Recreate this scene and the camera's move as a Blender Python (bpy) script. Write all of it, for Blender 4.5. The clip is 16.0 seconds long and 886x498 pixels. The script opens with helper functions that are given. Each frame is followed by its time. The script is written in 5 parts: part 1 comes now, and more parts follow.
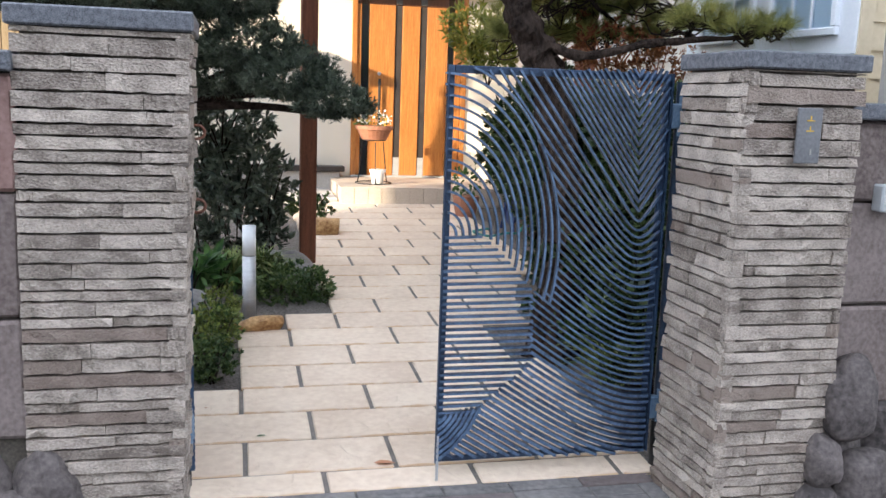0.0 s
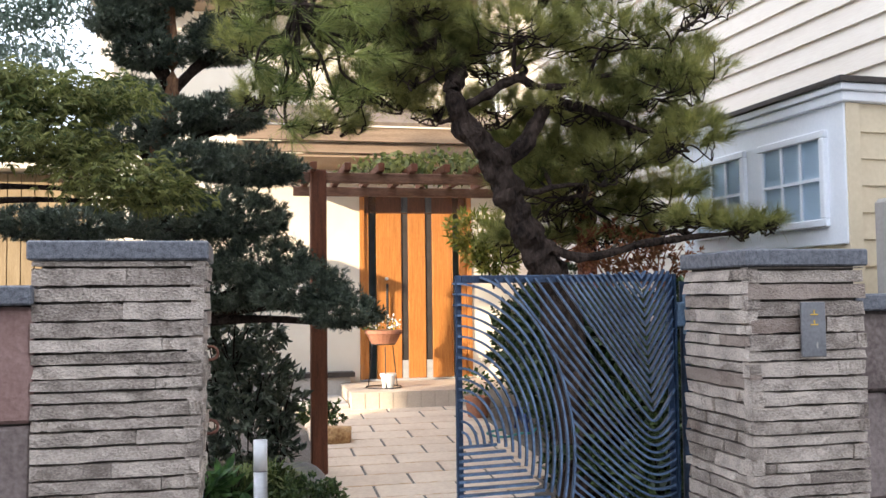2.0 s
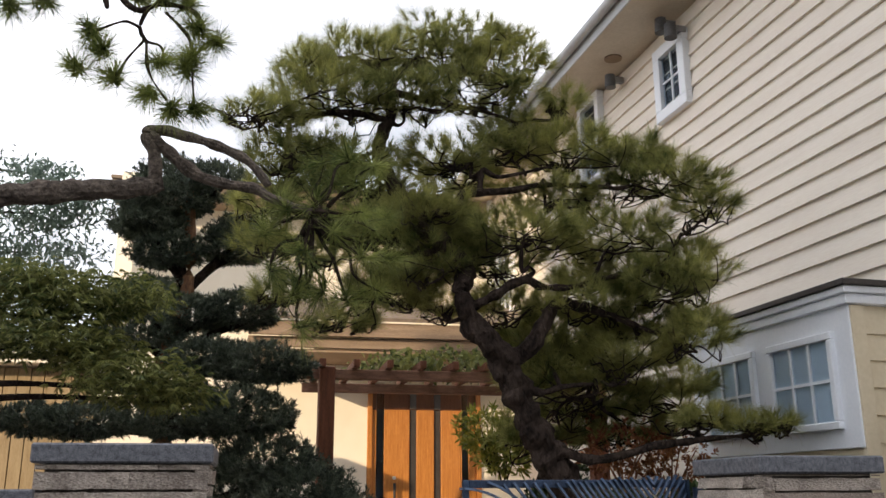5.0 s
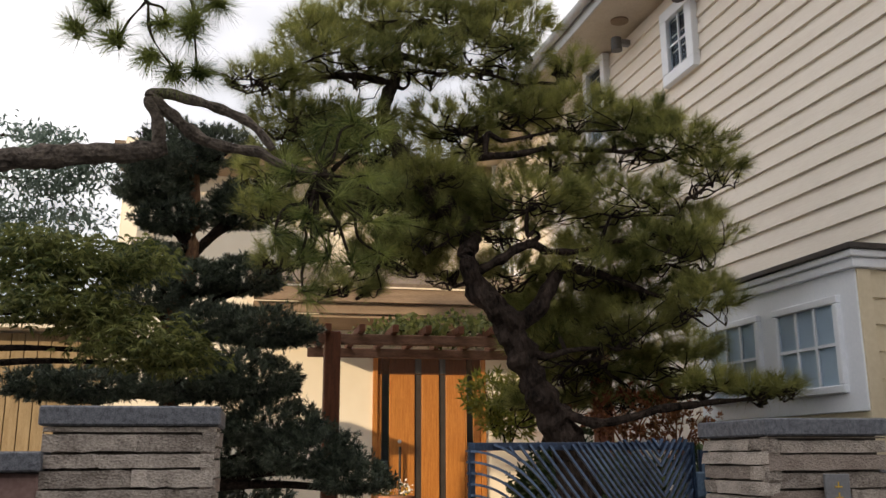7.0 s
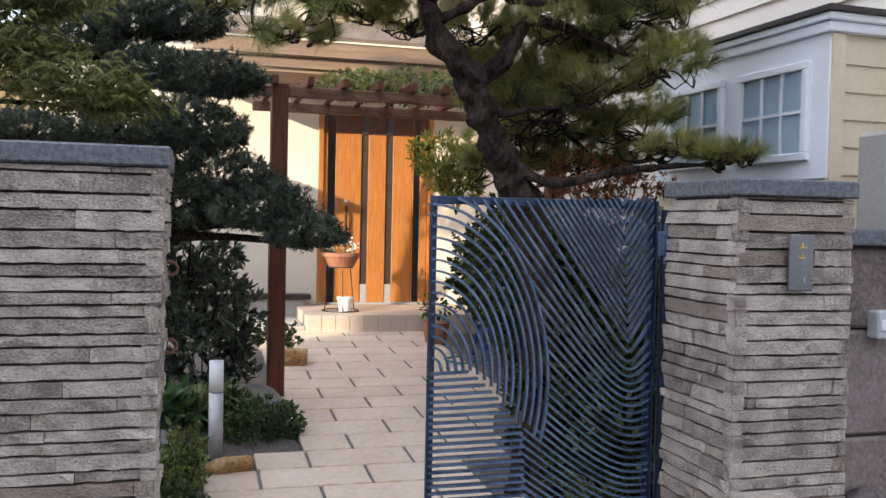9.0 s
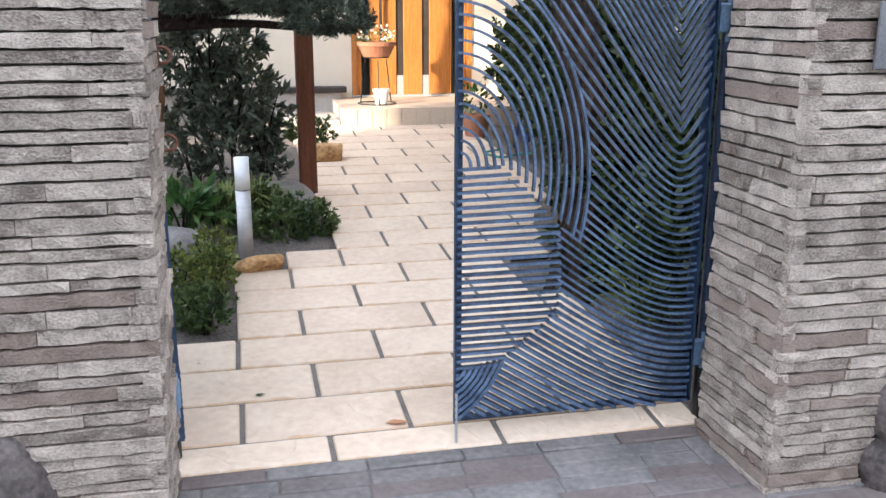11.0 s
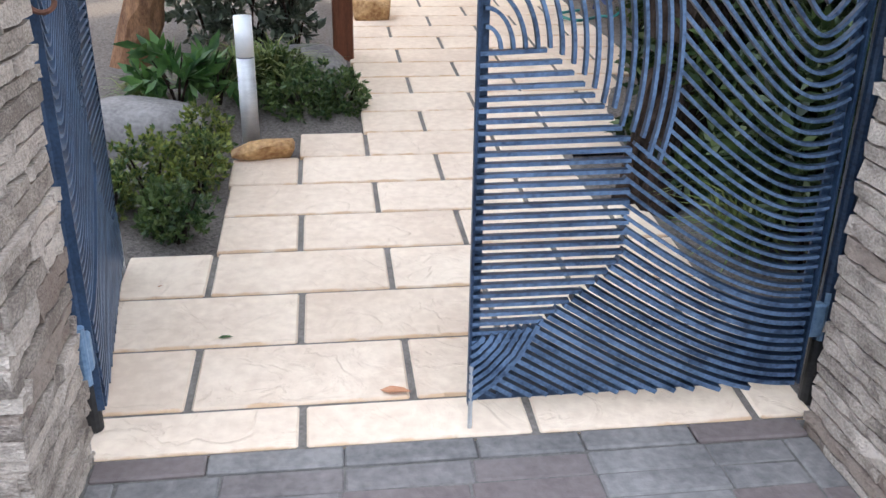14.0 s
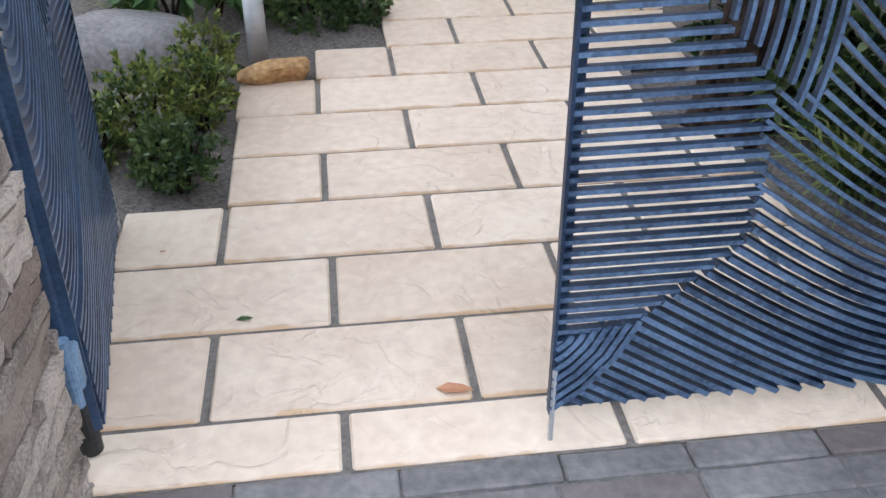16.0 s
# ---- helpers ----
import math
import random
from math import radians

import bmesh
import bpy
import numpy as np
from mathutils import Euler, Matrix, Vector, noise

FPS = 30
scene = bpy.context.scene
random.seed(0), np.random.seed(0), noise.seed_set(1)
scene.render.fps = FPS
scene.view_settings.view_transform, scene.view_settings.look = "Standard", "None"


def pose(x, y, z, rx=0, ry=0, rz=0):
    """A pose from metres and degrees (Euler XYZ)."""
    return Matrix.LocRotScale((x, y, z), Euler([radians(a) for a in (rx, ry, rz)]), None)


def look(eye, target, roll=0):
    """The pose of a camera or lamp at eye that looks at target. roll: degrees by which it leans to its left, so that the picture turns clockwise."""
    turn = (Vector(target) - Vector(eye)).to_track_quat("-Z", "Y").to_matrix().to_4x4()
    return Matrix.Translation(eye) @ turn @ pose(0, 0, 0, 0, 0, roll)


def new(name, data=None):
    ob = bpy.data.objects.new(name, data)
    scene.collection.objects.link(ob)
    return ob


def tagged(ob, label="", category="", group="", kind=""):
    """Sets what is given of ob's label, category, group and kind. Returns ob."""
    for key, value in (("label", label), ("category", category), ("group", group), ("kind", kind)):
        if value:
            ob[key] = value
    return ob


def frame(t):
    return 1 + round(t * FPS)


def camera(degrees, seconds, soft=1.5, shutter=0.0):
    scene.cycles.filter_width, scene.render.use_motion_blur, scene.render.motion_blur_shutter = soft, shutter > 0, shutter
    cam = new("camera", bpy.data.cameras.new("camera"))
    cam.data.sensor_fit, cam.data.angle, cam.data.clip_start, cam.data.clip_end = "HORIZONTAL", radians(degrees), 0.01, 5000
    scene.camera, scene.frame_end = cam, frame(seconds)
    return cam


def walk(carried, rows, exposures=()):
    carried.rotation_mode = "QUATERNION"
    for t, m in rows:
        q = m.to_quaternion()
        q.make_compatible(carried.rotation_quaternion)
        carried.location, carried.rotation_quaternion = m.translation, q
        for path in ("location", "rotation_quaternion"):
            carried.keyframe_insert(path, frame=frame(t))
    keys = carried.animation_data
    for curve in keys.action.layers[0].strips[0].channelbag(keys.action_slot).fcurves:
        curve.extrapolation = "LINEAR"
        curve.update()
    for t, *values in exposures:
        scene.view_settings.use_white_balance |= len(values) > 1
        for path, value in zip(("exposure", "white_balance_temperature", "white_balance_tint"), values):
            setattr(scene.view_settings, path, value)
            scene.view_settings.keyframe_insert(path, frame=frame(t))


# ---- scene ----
cam = camera(52.5, 16.0)
# seconds, eye, target, roll
PATH = [
    (0, (0.302, 0.201, 1.528), (0.750, 2.122, 1.195), 2.0),
    (0.5, (0.298, 0.186, 1.538), (0.743, 2.127, 1.337), 1.3),
    (1, (0.3, 0.175, 1.555), (0.769, 2.118, 1.454), 0.1),
    (1.5, (0.296, 0.171, 1.565), (0.745, 2.121, 1.597), -0.5),
    (2, (0.292, 0.169, 1.576), (0.721, 2.121, 1.678), -0.7),
    (2.5, (0.285, 0.159, 1.588), (0.709, 2.105, 1.779), -0.4),
    (3, (0.28, 0.152, 1.594), (0.706, 2.088, 1.866), -0.2),
    (3.5, (0.283, 0.142, 1.596), (0.702, 2.063, 1.963), -0.0),
    (4, (0.282, 0.141, 1.601), (0.690, 2.051, 2.034), -0.2),
    (4.2, (0.287, 0.136, 1.598), (0.689, 2.036, 2.076), -0.1),
    (6.3, (0.293, 0.127, 1.612), (0.682, 2.009, 2.153), -0.5),
    (6.5, (0.273, 0.151, 1.597), (0.670, 2.032, 2.140), -0.6),
    (7, (0.29, 0.146, 1.597), (0.680, 2.054, 2.048), -0.3),
    (7.5, (0.282, 0.175, 1.591), (0.691, 2.108, 1.898), -0.1),
    (8, (0.287, 0.189, 1.572), (0.713, 2.133, 1.765), -0.1),
    (8.5, (0.277, 0.238, 1.565), (0.720, 2.188, 1.633), 0.6),
    (9, (0.251, 0.358, 1.553), (0.782, 2.286, 1.493), 1.2),
    (9.5, (0.239, 0.448, 1.546), (0.765, 2.367, 1.347), 0.3),
    (10, (0.225, 0.49, 1.532), (0.755, 2.393, 1.216), -0.0),
    (10.2, (0.251, 0.505, 1.54), (0.755, 2.407, 1.186), -0.4),
    (12.3, (0.617, 1.061, 1.438), (0.93, 2.913, 0.751), 2.0),
    (12.5, (0.654, 1.116, 1.438), (0.941, 2.97, 0.745), 1.8),
    (13, (0.738, 1.229, 1.43), (0.93, 3.078, 0.693), 2.3),
    (13.5, (0.771, 1.399, 1.407), (0.947, 3.233, 0.629), 2.4),
    (14, (0.75, 1.564, 1.402), (0.986, 3.377, 0.592), 0.8),
    (14.5, (0.74, 1.69, 1.383), (0.965, 3.478, 0.516), 1.6),
    (15, (0.762, 1.849, 1.384), (0.943, 3.615, 0.464), -0.0),
    (15.5, (0.747, 1.954, 1.366), (0.916, 3.694, 0.395), 0.8),
    (16, (0.673, 2.106, 1.36), (0.887, 3.808, 0.333), -0.3),
]
# seconds, stops, kelvin, tint
EXPOSURE = [(0.0, 0.28, 6150, 12), (1.0, 0.28, 6200, 12), (2.5, 0.08, 6450, 15), (4.2, -0.36, 6700, 14), (6.3, -1.02, 7400, 15), (7.5, -0.9, 7300, 15), (8.0, -0.58, 6700, 15), (9.0, -0.22, 6250, 16), (10.2, 0.28, 6250, 15), (12.3, 0.6, 6100, 12), (14.5, 0.6, 6100, 12), (16.0, 0.38, 6100, 12)]
walk(cam, [(t, look(eye, target, roll)) for t, eye, target, roll in PATH], EXPOSURE)


# ---- world, sun ----
world = bpy.data.worlds.new("sky")
scene.world = world
world.use_nodes = True
wn = world.node_tree
sky = wn.nodes.new("ShaderNodeTexSky")
sky.sky_type, sky.sun_disc = "NISHITA", False
SUN_EL, SUN_AZ = 16.0, 234.0      # height over the horizon; compass bearing of the sun, clockwise from +y
sky.sun_elevation, sky.sun_rotation = radians(20), radians(SUN_AZ)
wc = wn.nodes.new("ShaderNodeTexCoord")
wnoise = wn.nodes.new("ShaderNodeTexNoise")
wnoise.inputs["Scale"].default_value, wnoise.inputs["Detail"].default_value = 2.2, 5
wramp = wn.nodes.new("ShaderNodeValToRGB")
wramp.color_ramp.elements[0].position, wramp.color_ramp.elements[1].position = 0.34, 0.56
wmix = wn.nodes.new("ShaderNodeMix")
wmix.data_type = "RGBA"
wmix.inputs["B"].default_value = (12.8, 13.8, 15.4, 1)      # thin bright cloud
wn.links.new(wc.outputs["Generated"], wnoise.inputs["Vector"])
wn.links.new(wnoise.outputs["Fac"], wramp.inputs["Fac"])
wn.links.new(wramp.outputs["Color"], wmix.inputs["Factor"])
wn.links.new(sky.outputs["Color"], wmix.inputs["A"])
wbg = wn.nodes["Background"]
wbg.inputs["Strength"].default_value = 0.2
wn.links.new(wmix.outputs["Result"], wbg.inputs["Color"])
sun = new("sun", bpy.data.lights.new("sun", "SUN"))
sun.data.energy, sun.data.angle, sun.data.color = 8.0, radians(0.6), (1.0, 0.83, 0.58)
saz, sel = radians(SUN_AZ), radians(SUN_EL)
to_sun = Vector((math.sin(saz) * math.cos(sel), math.cos(saz) * math.cos(sel), math.sin(sel)))
sun.matrix_world = look(to_sun * 30, (0, 0, 0))


# ---- materials ----
def material(name, dark, light, rough=0.8, scale=8.0, fine=60.0, bump=0.3, metal=0.0, spec=0.4, per_piece=0.0, stretch=(1, 1, 1), dist=0.01, coat=0.0, island=0.0, trans=0.0):
    m = bpy.data.materials.new(name)
    m.use_nodes = True
    nt = m.node_tree
    b = nt.nodes["Principled BSDF"]
    g = nt.nodes.new("ShaderNodeNewGeometry")
    mp = nt.nodes.new("ShaderNodeMapping")
    mp.inputs["Scale"].default_value = stretch
    nt.links.new(g.outputs["Position"], mp.inputs["Vector"])
    n1, n2 = nt.nodes.new("ShaderNodeTexNoise"), nt.nodes.new("ShaderNodeTexNoise")
    for n, s in ((n1, scale), (n2, fine)):
        n.inputs["Scale"].default_value, n.inputs["Detail"].default_value = s, 5
        nt.links.new(mp.outputs["Vector"], n.inputs["Vector"])
    add = nt.nodes.new("ShaderNodeMath")
    add.operation = "ADD"
    nt.links.new(n1.outputs["Fac"], add.inputs[0])
    nt.links.new(n2.outputs["Fac"], add.inputs[1])
    last = add
    for source, amount in ((("ShaderNodeObjectInfo", "Random"), per_piece), (("ShaderNodeNewGeometry", "Random Per Island"), island)):
        if amount:
            o = nt.nodes.new(source[0])
            k = nt.nodes.new("ShaderNodeMath")
            k.operation = "MULTIPLY_ADD"
            k.inputs[1].default_value = amount
            nt.links.new(o.outputs[source[1]], k.inputs[0])
            s = nt.nodes.new("ShaderNodeMath")
            s.operation = "ADD"
            s.inputs[1].default_value = -amount / 2
            nt.links.new(last.outputs[0], s.inputs[0])
            nt.links.new(s.outputs[0], k.inputs[2])
            last = k
    r = nt.nodes.new("ShaderNodeMapRange")
    r.inputs["From Min"].default_value, r.inputs["From Max"].default_value = 0.7, 1.3
    nt.links.new(last.outputs[0], r.inputs["Value"])
    mix = nt.nodes.new("ShaderNodeMix")
    mix.data_type = "RGBA"
    mix.inputs["A"].default_value, mix.inputs["B"].default_value = (*dark, 1), (*light, 1)
    nt.links.new(r.outputs["Result"], mix.inputs["Factor"])
    nt.links.new(mix.outputs["Result"], b.inputs["Base Color"])
    b.inputs["Roughness"].default_value, b.inputs["Metallic"].default_value = rough, metal
    b.inputs["Specular IOR Level"].default_value, b.inputs["Coat Weight"].default_value = spec, coat
    if bump:
        bp = nt.nodes.new("ShaderNodeBump")
        bp.inputs["Strength"].default_value, bp.inputs["Distance"].default_value = bump, dist
        nt.links.new(add.outputs[0], bp.inputs["Height"])
        nt.links.new(bp.outputs["Normal"], b.inputs["Normal"])
    if trans:
        out = nt.nodes["Material Output"]
        tr, ms = nt.nodes.new("ShaderNodeBsdfTranslucent"), nt.nodes.new("ShaderNodeMixShader")
        ms.inputs["Fac"].default_value = trans
        nt.links.new(mix.outputs["Result"], tr.inputs["Color"])
        nt.links.new(b.outputs["BSDF"], ms.inputs[1])
        nt.links.new(tr.outputs["BSDF"], ms.inputs[2])
        nt.links.new(ms.outputs["Shader"], out.inputs["Surface"])
    return m


M_SLATE = material("layered_stone", (0.21, 0.172, 0.143), (0.6, 0.515, 0.435), 0.85, 10, 110, 0.8, per_piece=0.36, stretch=(1, 1, 1.6))
# Pale mortar darkened: the shadow lines under the stones are in its colour.
M_MORTARSHADED = material("mortar", (0.06, 0.052, 0.043), (0.16, 0.138, 0.112), 0.95, 12, 90, 0.3)
M_GRANITE = material("granite", (0.05, 0.054, 0.064), (0.22, 0.228, 0.25), 0.55, 60, 260, 0.15, dist=0.003)
M_BLOCK = material("wall_block_stone", (0.12, 0.09, 0.08), (0.27, 0.22, 0.2), 0.85, 5, 60, 0.4, per_piece=0.6)
M_PINK = material("pink_block_stone", (0.22, 0.13, 0.11), (0.34, 0.22, 0.19), 0.85, 6, 60, 0.4)
M_BOULDER = material("boulder", (0.05, 0.042, 0.04), (0.19, 0.16, 0.15), 0.8, 6, 50, 0.5, per_piece=0.3)
M_TILE = material("sandstone_paving", (0.68, 0.535, 0.405), (0.83, 0.69, 0.54), 0.75, 3, 26, 0.3, per_piece=0.35, dist=0.01)
M_JOINT = material("paving_joint", (0.12, 0.106, 0.094), (0.24, 0.215, 0.19), 0.95, 15, 90, 0.3)
M_BRICKJOINT = material("brick_joint", (0.1, 0.095, 0.088), (0.2, 0.186, 0.172), 0.95, 15, 90, 0.3)
M_BRICK = material("grey_brick", (0.13, 0.125, 0.122), (0.26, 0.245, 0.235), 0.8, 5, 38, 0.6, per_piece=0.16)
M_ASPHALT = material("asphalt", (0.035, 0.035, 0.036), (0.075, 0.074, 0.072), 0.9, 3, 140, 0.4)
M_SOIL = material("garden_soil", (0.06, 0.05, 0.044), (0.25, 0.22, 0.195), 0.95, 60, 190, 0.7, dist=0.006)
# Bars' front faces: worn paint, with the light they catch put into the colour.
M_BLUEWORNLIT = material("worn_lit_blue_face", (0.03, 0.056, 0.105), (0.15, 0.23, 0.36), 0.42, 14, 90, 0.2, spec=0.5, dist=0.002, per_piece=0.2)
# Gate paint, darkened to hold the shade on the bars' flanks.
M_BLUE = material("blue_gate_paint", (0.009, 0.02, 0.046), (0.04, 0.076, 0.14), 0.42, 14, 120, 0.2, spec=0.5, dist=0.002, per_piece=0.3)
M_HINGE = material("pale_blue_hinge_paint", (0.1, 0.17, 0.27), (0.22, 0.33, 0.46), 0.45, 12, 90, 0.1)
M_STUCCO = material("cream_stucco", (0.82, 0.75, 0.62), (0.88, 0.82, 0.7), 0.9, 4, 130, 0.25, dist=0.003)
M_SIDING = material("cream_siding", (0.78, 0.7, 0.6), (0.86, 0.79, 0.69), 0.7, 2.5, 40, 0.12, stretch=(1, 0.3, 3), per_piece=0.1)
M_YELLOW = material("pale_yellow_siding", (0.7, 0.6, 0.42), (0.78, 0.68, 0.5), 0.7, 3, 40, 0.1, per_piece=0.1)
M_WHITE = material("white_trim_paint", (0.8, 0.84, 0.89), (0.87, 0.9, 0.94), 0.5, 4, 60, 0.06)
M_DARKTRIM = material("dark_flashing", (0.035, 0.03, 0.028), (0.07, 0.06, 0.055), 0.5, 6, 60, 0.1)
M_DOOR = material("oiled_door_wood", (0.36, 0.125, 0.03), (0.6, 0.26, 0.07), 0.38, 9, 50, 0.12, stretch=(6, 6, 0.35), coat=0.3, dist=0.003)
# Darker copy of the door wood, with the eaves' shadow painted in.
M_DOORSHADED = material("shaded_transom_wood", (0.1, 0.04, 0.02), (0.18, 0.075, 0.035), 0.45, 9, 50, 0.12, stretch=(6, 6, 0.5))
M_POST = material("red_brown_timber", (0.09, 0.028, 0.014), (0.25, 0.085, 0.04), 0.6, 7, 60, 0.4, stretch=(5, 5, 0.5), per_piece=0.2)
M_BEAM = material("pergola_timber", (0.16, 0.075, 0.045), (0.36, 0.19, 0.12), 0.7, 7, 60, 0.4, stretch=(0.8, 5, 5), per_piece=0.2)
M_FASCIA = material("weathered_fascia", (0.2, 0.14, 0.095), (0.34, 0.25, 0.175), 0.7, 5, 60, 0.2, stretch=(0.5, 4, 4))
M_EAVE = material("pale_eaves_lining", (0.52, 0.45, 0.37), (0.62, 0.55, 0.46), 0.8, 5, 50, 0.1)
M_ROOF = material("brown_roof_sheet", (0.13, 0.1, 0.075), (0.22, 0.17, 0.13), 0.8, 5, 60, 0.3)
M_SOFFIT = material("tan_soffit", (0.3, 0.22, 0.15), (0.42, 0.31, 0.22), 0.8, 5, 50, 0.1)
M_ORANGE = material("orange_roof_tile", (0.4, 0.14, 0.07), (0.6, 0.26, 0.14), 0.75, 6, 50, 0.3, per_piece=0.3)
M_FENCE = material("tan_boards", (0.25, 0.18, 0.1), (0.4, 0.31, 0.19), 0.75, 6, 50, 0.2, stretch=(5, 5, 0.5), per_piece=0.25)
M_BARK = material("pine_bark", (0.008, 0.0055, 0.0045), (0.05, 0.034, 0.027), 0.95, 16, 60, 1.0, dist=0.03, spec=0.1)
M_PINEBARK = material("plated_pine_bark", (0.009, 0.0065, 0.0055), (0.07, 0.05, 0.04), 0.95, 12, 45, 1.0, dist=0.03, spec=0.12, stretch=(1, 1, 0.5))
M_BARKGREY = material("lichen_bark", (0.03, 0.022, 0.018), (0.22, 0.175, 0.14), 0.95, 14, 60, 0.9, dist=0.02)
M_MAKIBARK = material("orange_brown_bark", (0.1, 0.045, 0.025), (0.34, 0.18, 0.09), 0.85, 9, 60, 0.5, stretch=(3, 3, 0.6))
M_NEEDLEB = material("young_pine_needles", (0.045, 0.075, 0.018), (0.42, 0.46, 0.14), 0.45, 3, 13, 0, island=0.5, trans=0.45, spec=0.3)
M_NEEDLE = material("pine_needles", (0.06, 0.085, 0.022), (0.6, 0.58, 0.2), 0.5, 2.2, 13, 0, island=0.3, trans=0.5, spec=0.3)
M_MAKI = material("podocarpus_leaves", (0.02, 0.036, 0.024), (0.17, 0.2, 0.14), 0.45, 3, 20, 0, island=0.35, trans=0.12, spec=0.4)
M_MAPLE = material("maple_leaves", (0.06, 0.09, 0.028), (0.33, 0.34, 0.11), 0.5, 3, 20, 0, island=0.5, trans=0.45)
M_FARLEAF = material("blue_green_leaves", (0.08, 0.12, 0.09), (0.28, 0.36, 0.29), 0.45, 3, 20, 0, island=0.5, trans=0.5)
M_SHRUB = material("box_leaves", (0.025, 0.06, 0.02), (0.12, 0.17, 0.05), 0.4, 5, 30, 0, island=0.6, trans=0.15)
# box_leaves darkened: the shade behind gate, pillar and pine is in the colour.
M_SHADE = material("shaded_shrub_leaves", (0.014, 0.034, 0.012), (0.075, 0.11, 0.035), 0.4, 5, 30, 0, island=0.6, trans=0.12)
M_SHRUBY = material("golden_box_leaves", (0.03, 0.07, 0.016), (0.25, 0.28, 0.065), 0.4, 5, 30, 0, island=0.7, trans=0.15)
M_BROAD = material("broad_leaves", (0.022, 0.07, 0.02), (0.1, 0.2, 0.05), 0.4, 6, 30, 0, island=0.5, trans=0.2)
M_BAMBOO = material("nandina_leaves", (0.12, 0.17, 0.025), (0.38, 0.36, 0.08), 0.5, 4, 30, 0, island=0.6, trans=0.35)
M_RUST = material("russet_leaves", (0.2, 0.06, 0.025), (0.4, 0.17, 0.07), 0.6, 4, 30, 0, island=0.6, trans=0.25)
M_GRASS = material("sedge_leaves", (0.06, 0.11, 0.03), (0.3, 0.34, 0.12), 0.5, 6, 30, 0, island=0.6, trans=0.2)
M_STEEL = material("brushed_steel", (0.46, 0.47, 0.48), (0.62, 0.63, 0.64), 0.5, 5, 80, 0.05, metal=0.45, stretch=(1, 1, 6))
M_OPAL = material("opal_white", (0.78, 0.8, 0.82), (0.85, 0.86, 0.87), 0.3, 5, 40, 0)
M_BLACK = material("black_metal", (0.012, 0.012, 0.013), (0.035, 0.035, 0.036), 0.5, 8, 60, 0.1)
M_OCHRE = material("ochre_rock", (0.26, 0.12, 0.04), (0.66, 0.42, 0.19), 0.55, 11, 50, 0.6, dist=0.012)
M_ROCK = material("grey_garden_rock", (0.13, 0.12, 0.12), (0.3, 0.28, 0.27), 0.85, 5, 50, 0.5)
M_HOSEBLUE = material("blue_plastic", (0.02, 0.04, 0.14), (0.04, 0.08, 0.24), 0.4, 8, 60, 0.05)
M_HOSETEAL = material("teal_hose", (0.02, 0.16, 0.14), (0.05, 0.28, 0.25), 0.45, 8, 60, 0.05)
M_RUSTIRON = material("rusty_iron", (0.1, 0.045, 0.03), (0.26, 0.12, 0.08), 0.8, 20, 90, 0.4)
M_TERRA = material("terracotta", (0.3, 0.125, 0.075), (0.45, 0.21, 0.13), 0.8, 7, 60, 0.2)
M_PORCH = material("porch_tile", (0.55, 0.46, 0.37), (0.68, 0.59, 0.49), 0.6, 4, 60, 0.15, per_piece=0.2)
M_CONC = material("pale_concrete", (0.42, 0.4, 0.37), (0.58, 0.55, 0.51), 0.85, 4, 60, 0.2)
M_PLATE = material("steel_plate", (0.2, 0.2, 0.21), (0.3, 0.3, 0.31), 0.4, 8, 90, 0.05, metal=0.6)
M_GOLD = material("yellow_letter", (0.7, 0.42, 0.04), (0.8, 0.5, 0.08), 0.5, 8, 60, 0)
M_LAMPGREY = material("dark_grey_plastic", (0.07, 0.07, 0.072), (0.13, 0.13, 0.132), 0.5, 5, 60, 0.03)
M_GREYBOX = material("grey_plastic", (0.45, 0.47, 0.48), (0.55, 0.57, 0.58), 0.5, 5, 60, 0.03)
M_TAUPE = material("taupe_cabinet_paint", (0.33, 0.31, 0.285), (0.4, 0.375, 0.345), 0.5, 4, 60, 0.05)
M_PETAL = material("white_petals", (0.7, 0.65, 0.6), (0.85, 0.82, 0.8), 0.6, 9, 50, 0, island=0.4)
M_PETALY = material("yellow_petals", (0.6, 0.35, 0.03), (0.8, 0.55, 0.08), 0.6, 9, 50, 0)
M_HOUSEGREY = material("plain_render", (0.5, 0.49, 0.47), (0.6, 0.59, 0.57), 0.9, 2, 40, 0.1)
M_DRYLEAF = material("dry_leaf", (0.4, 0.16, 0.07), (0.55, 0.27, 0.15), 0.7, 9, 50, 0)


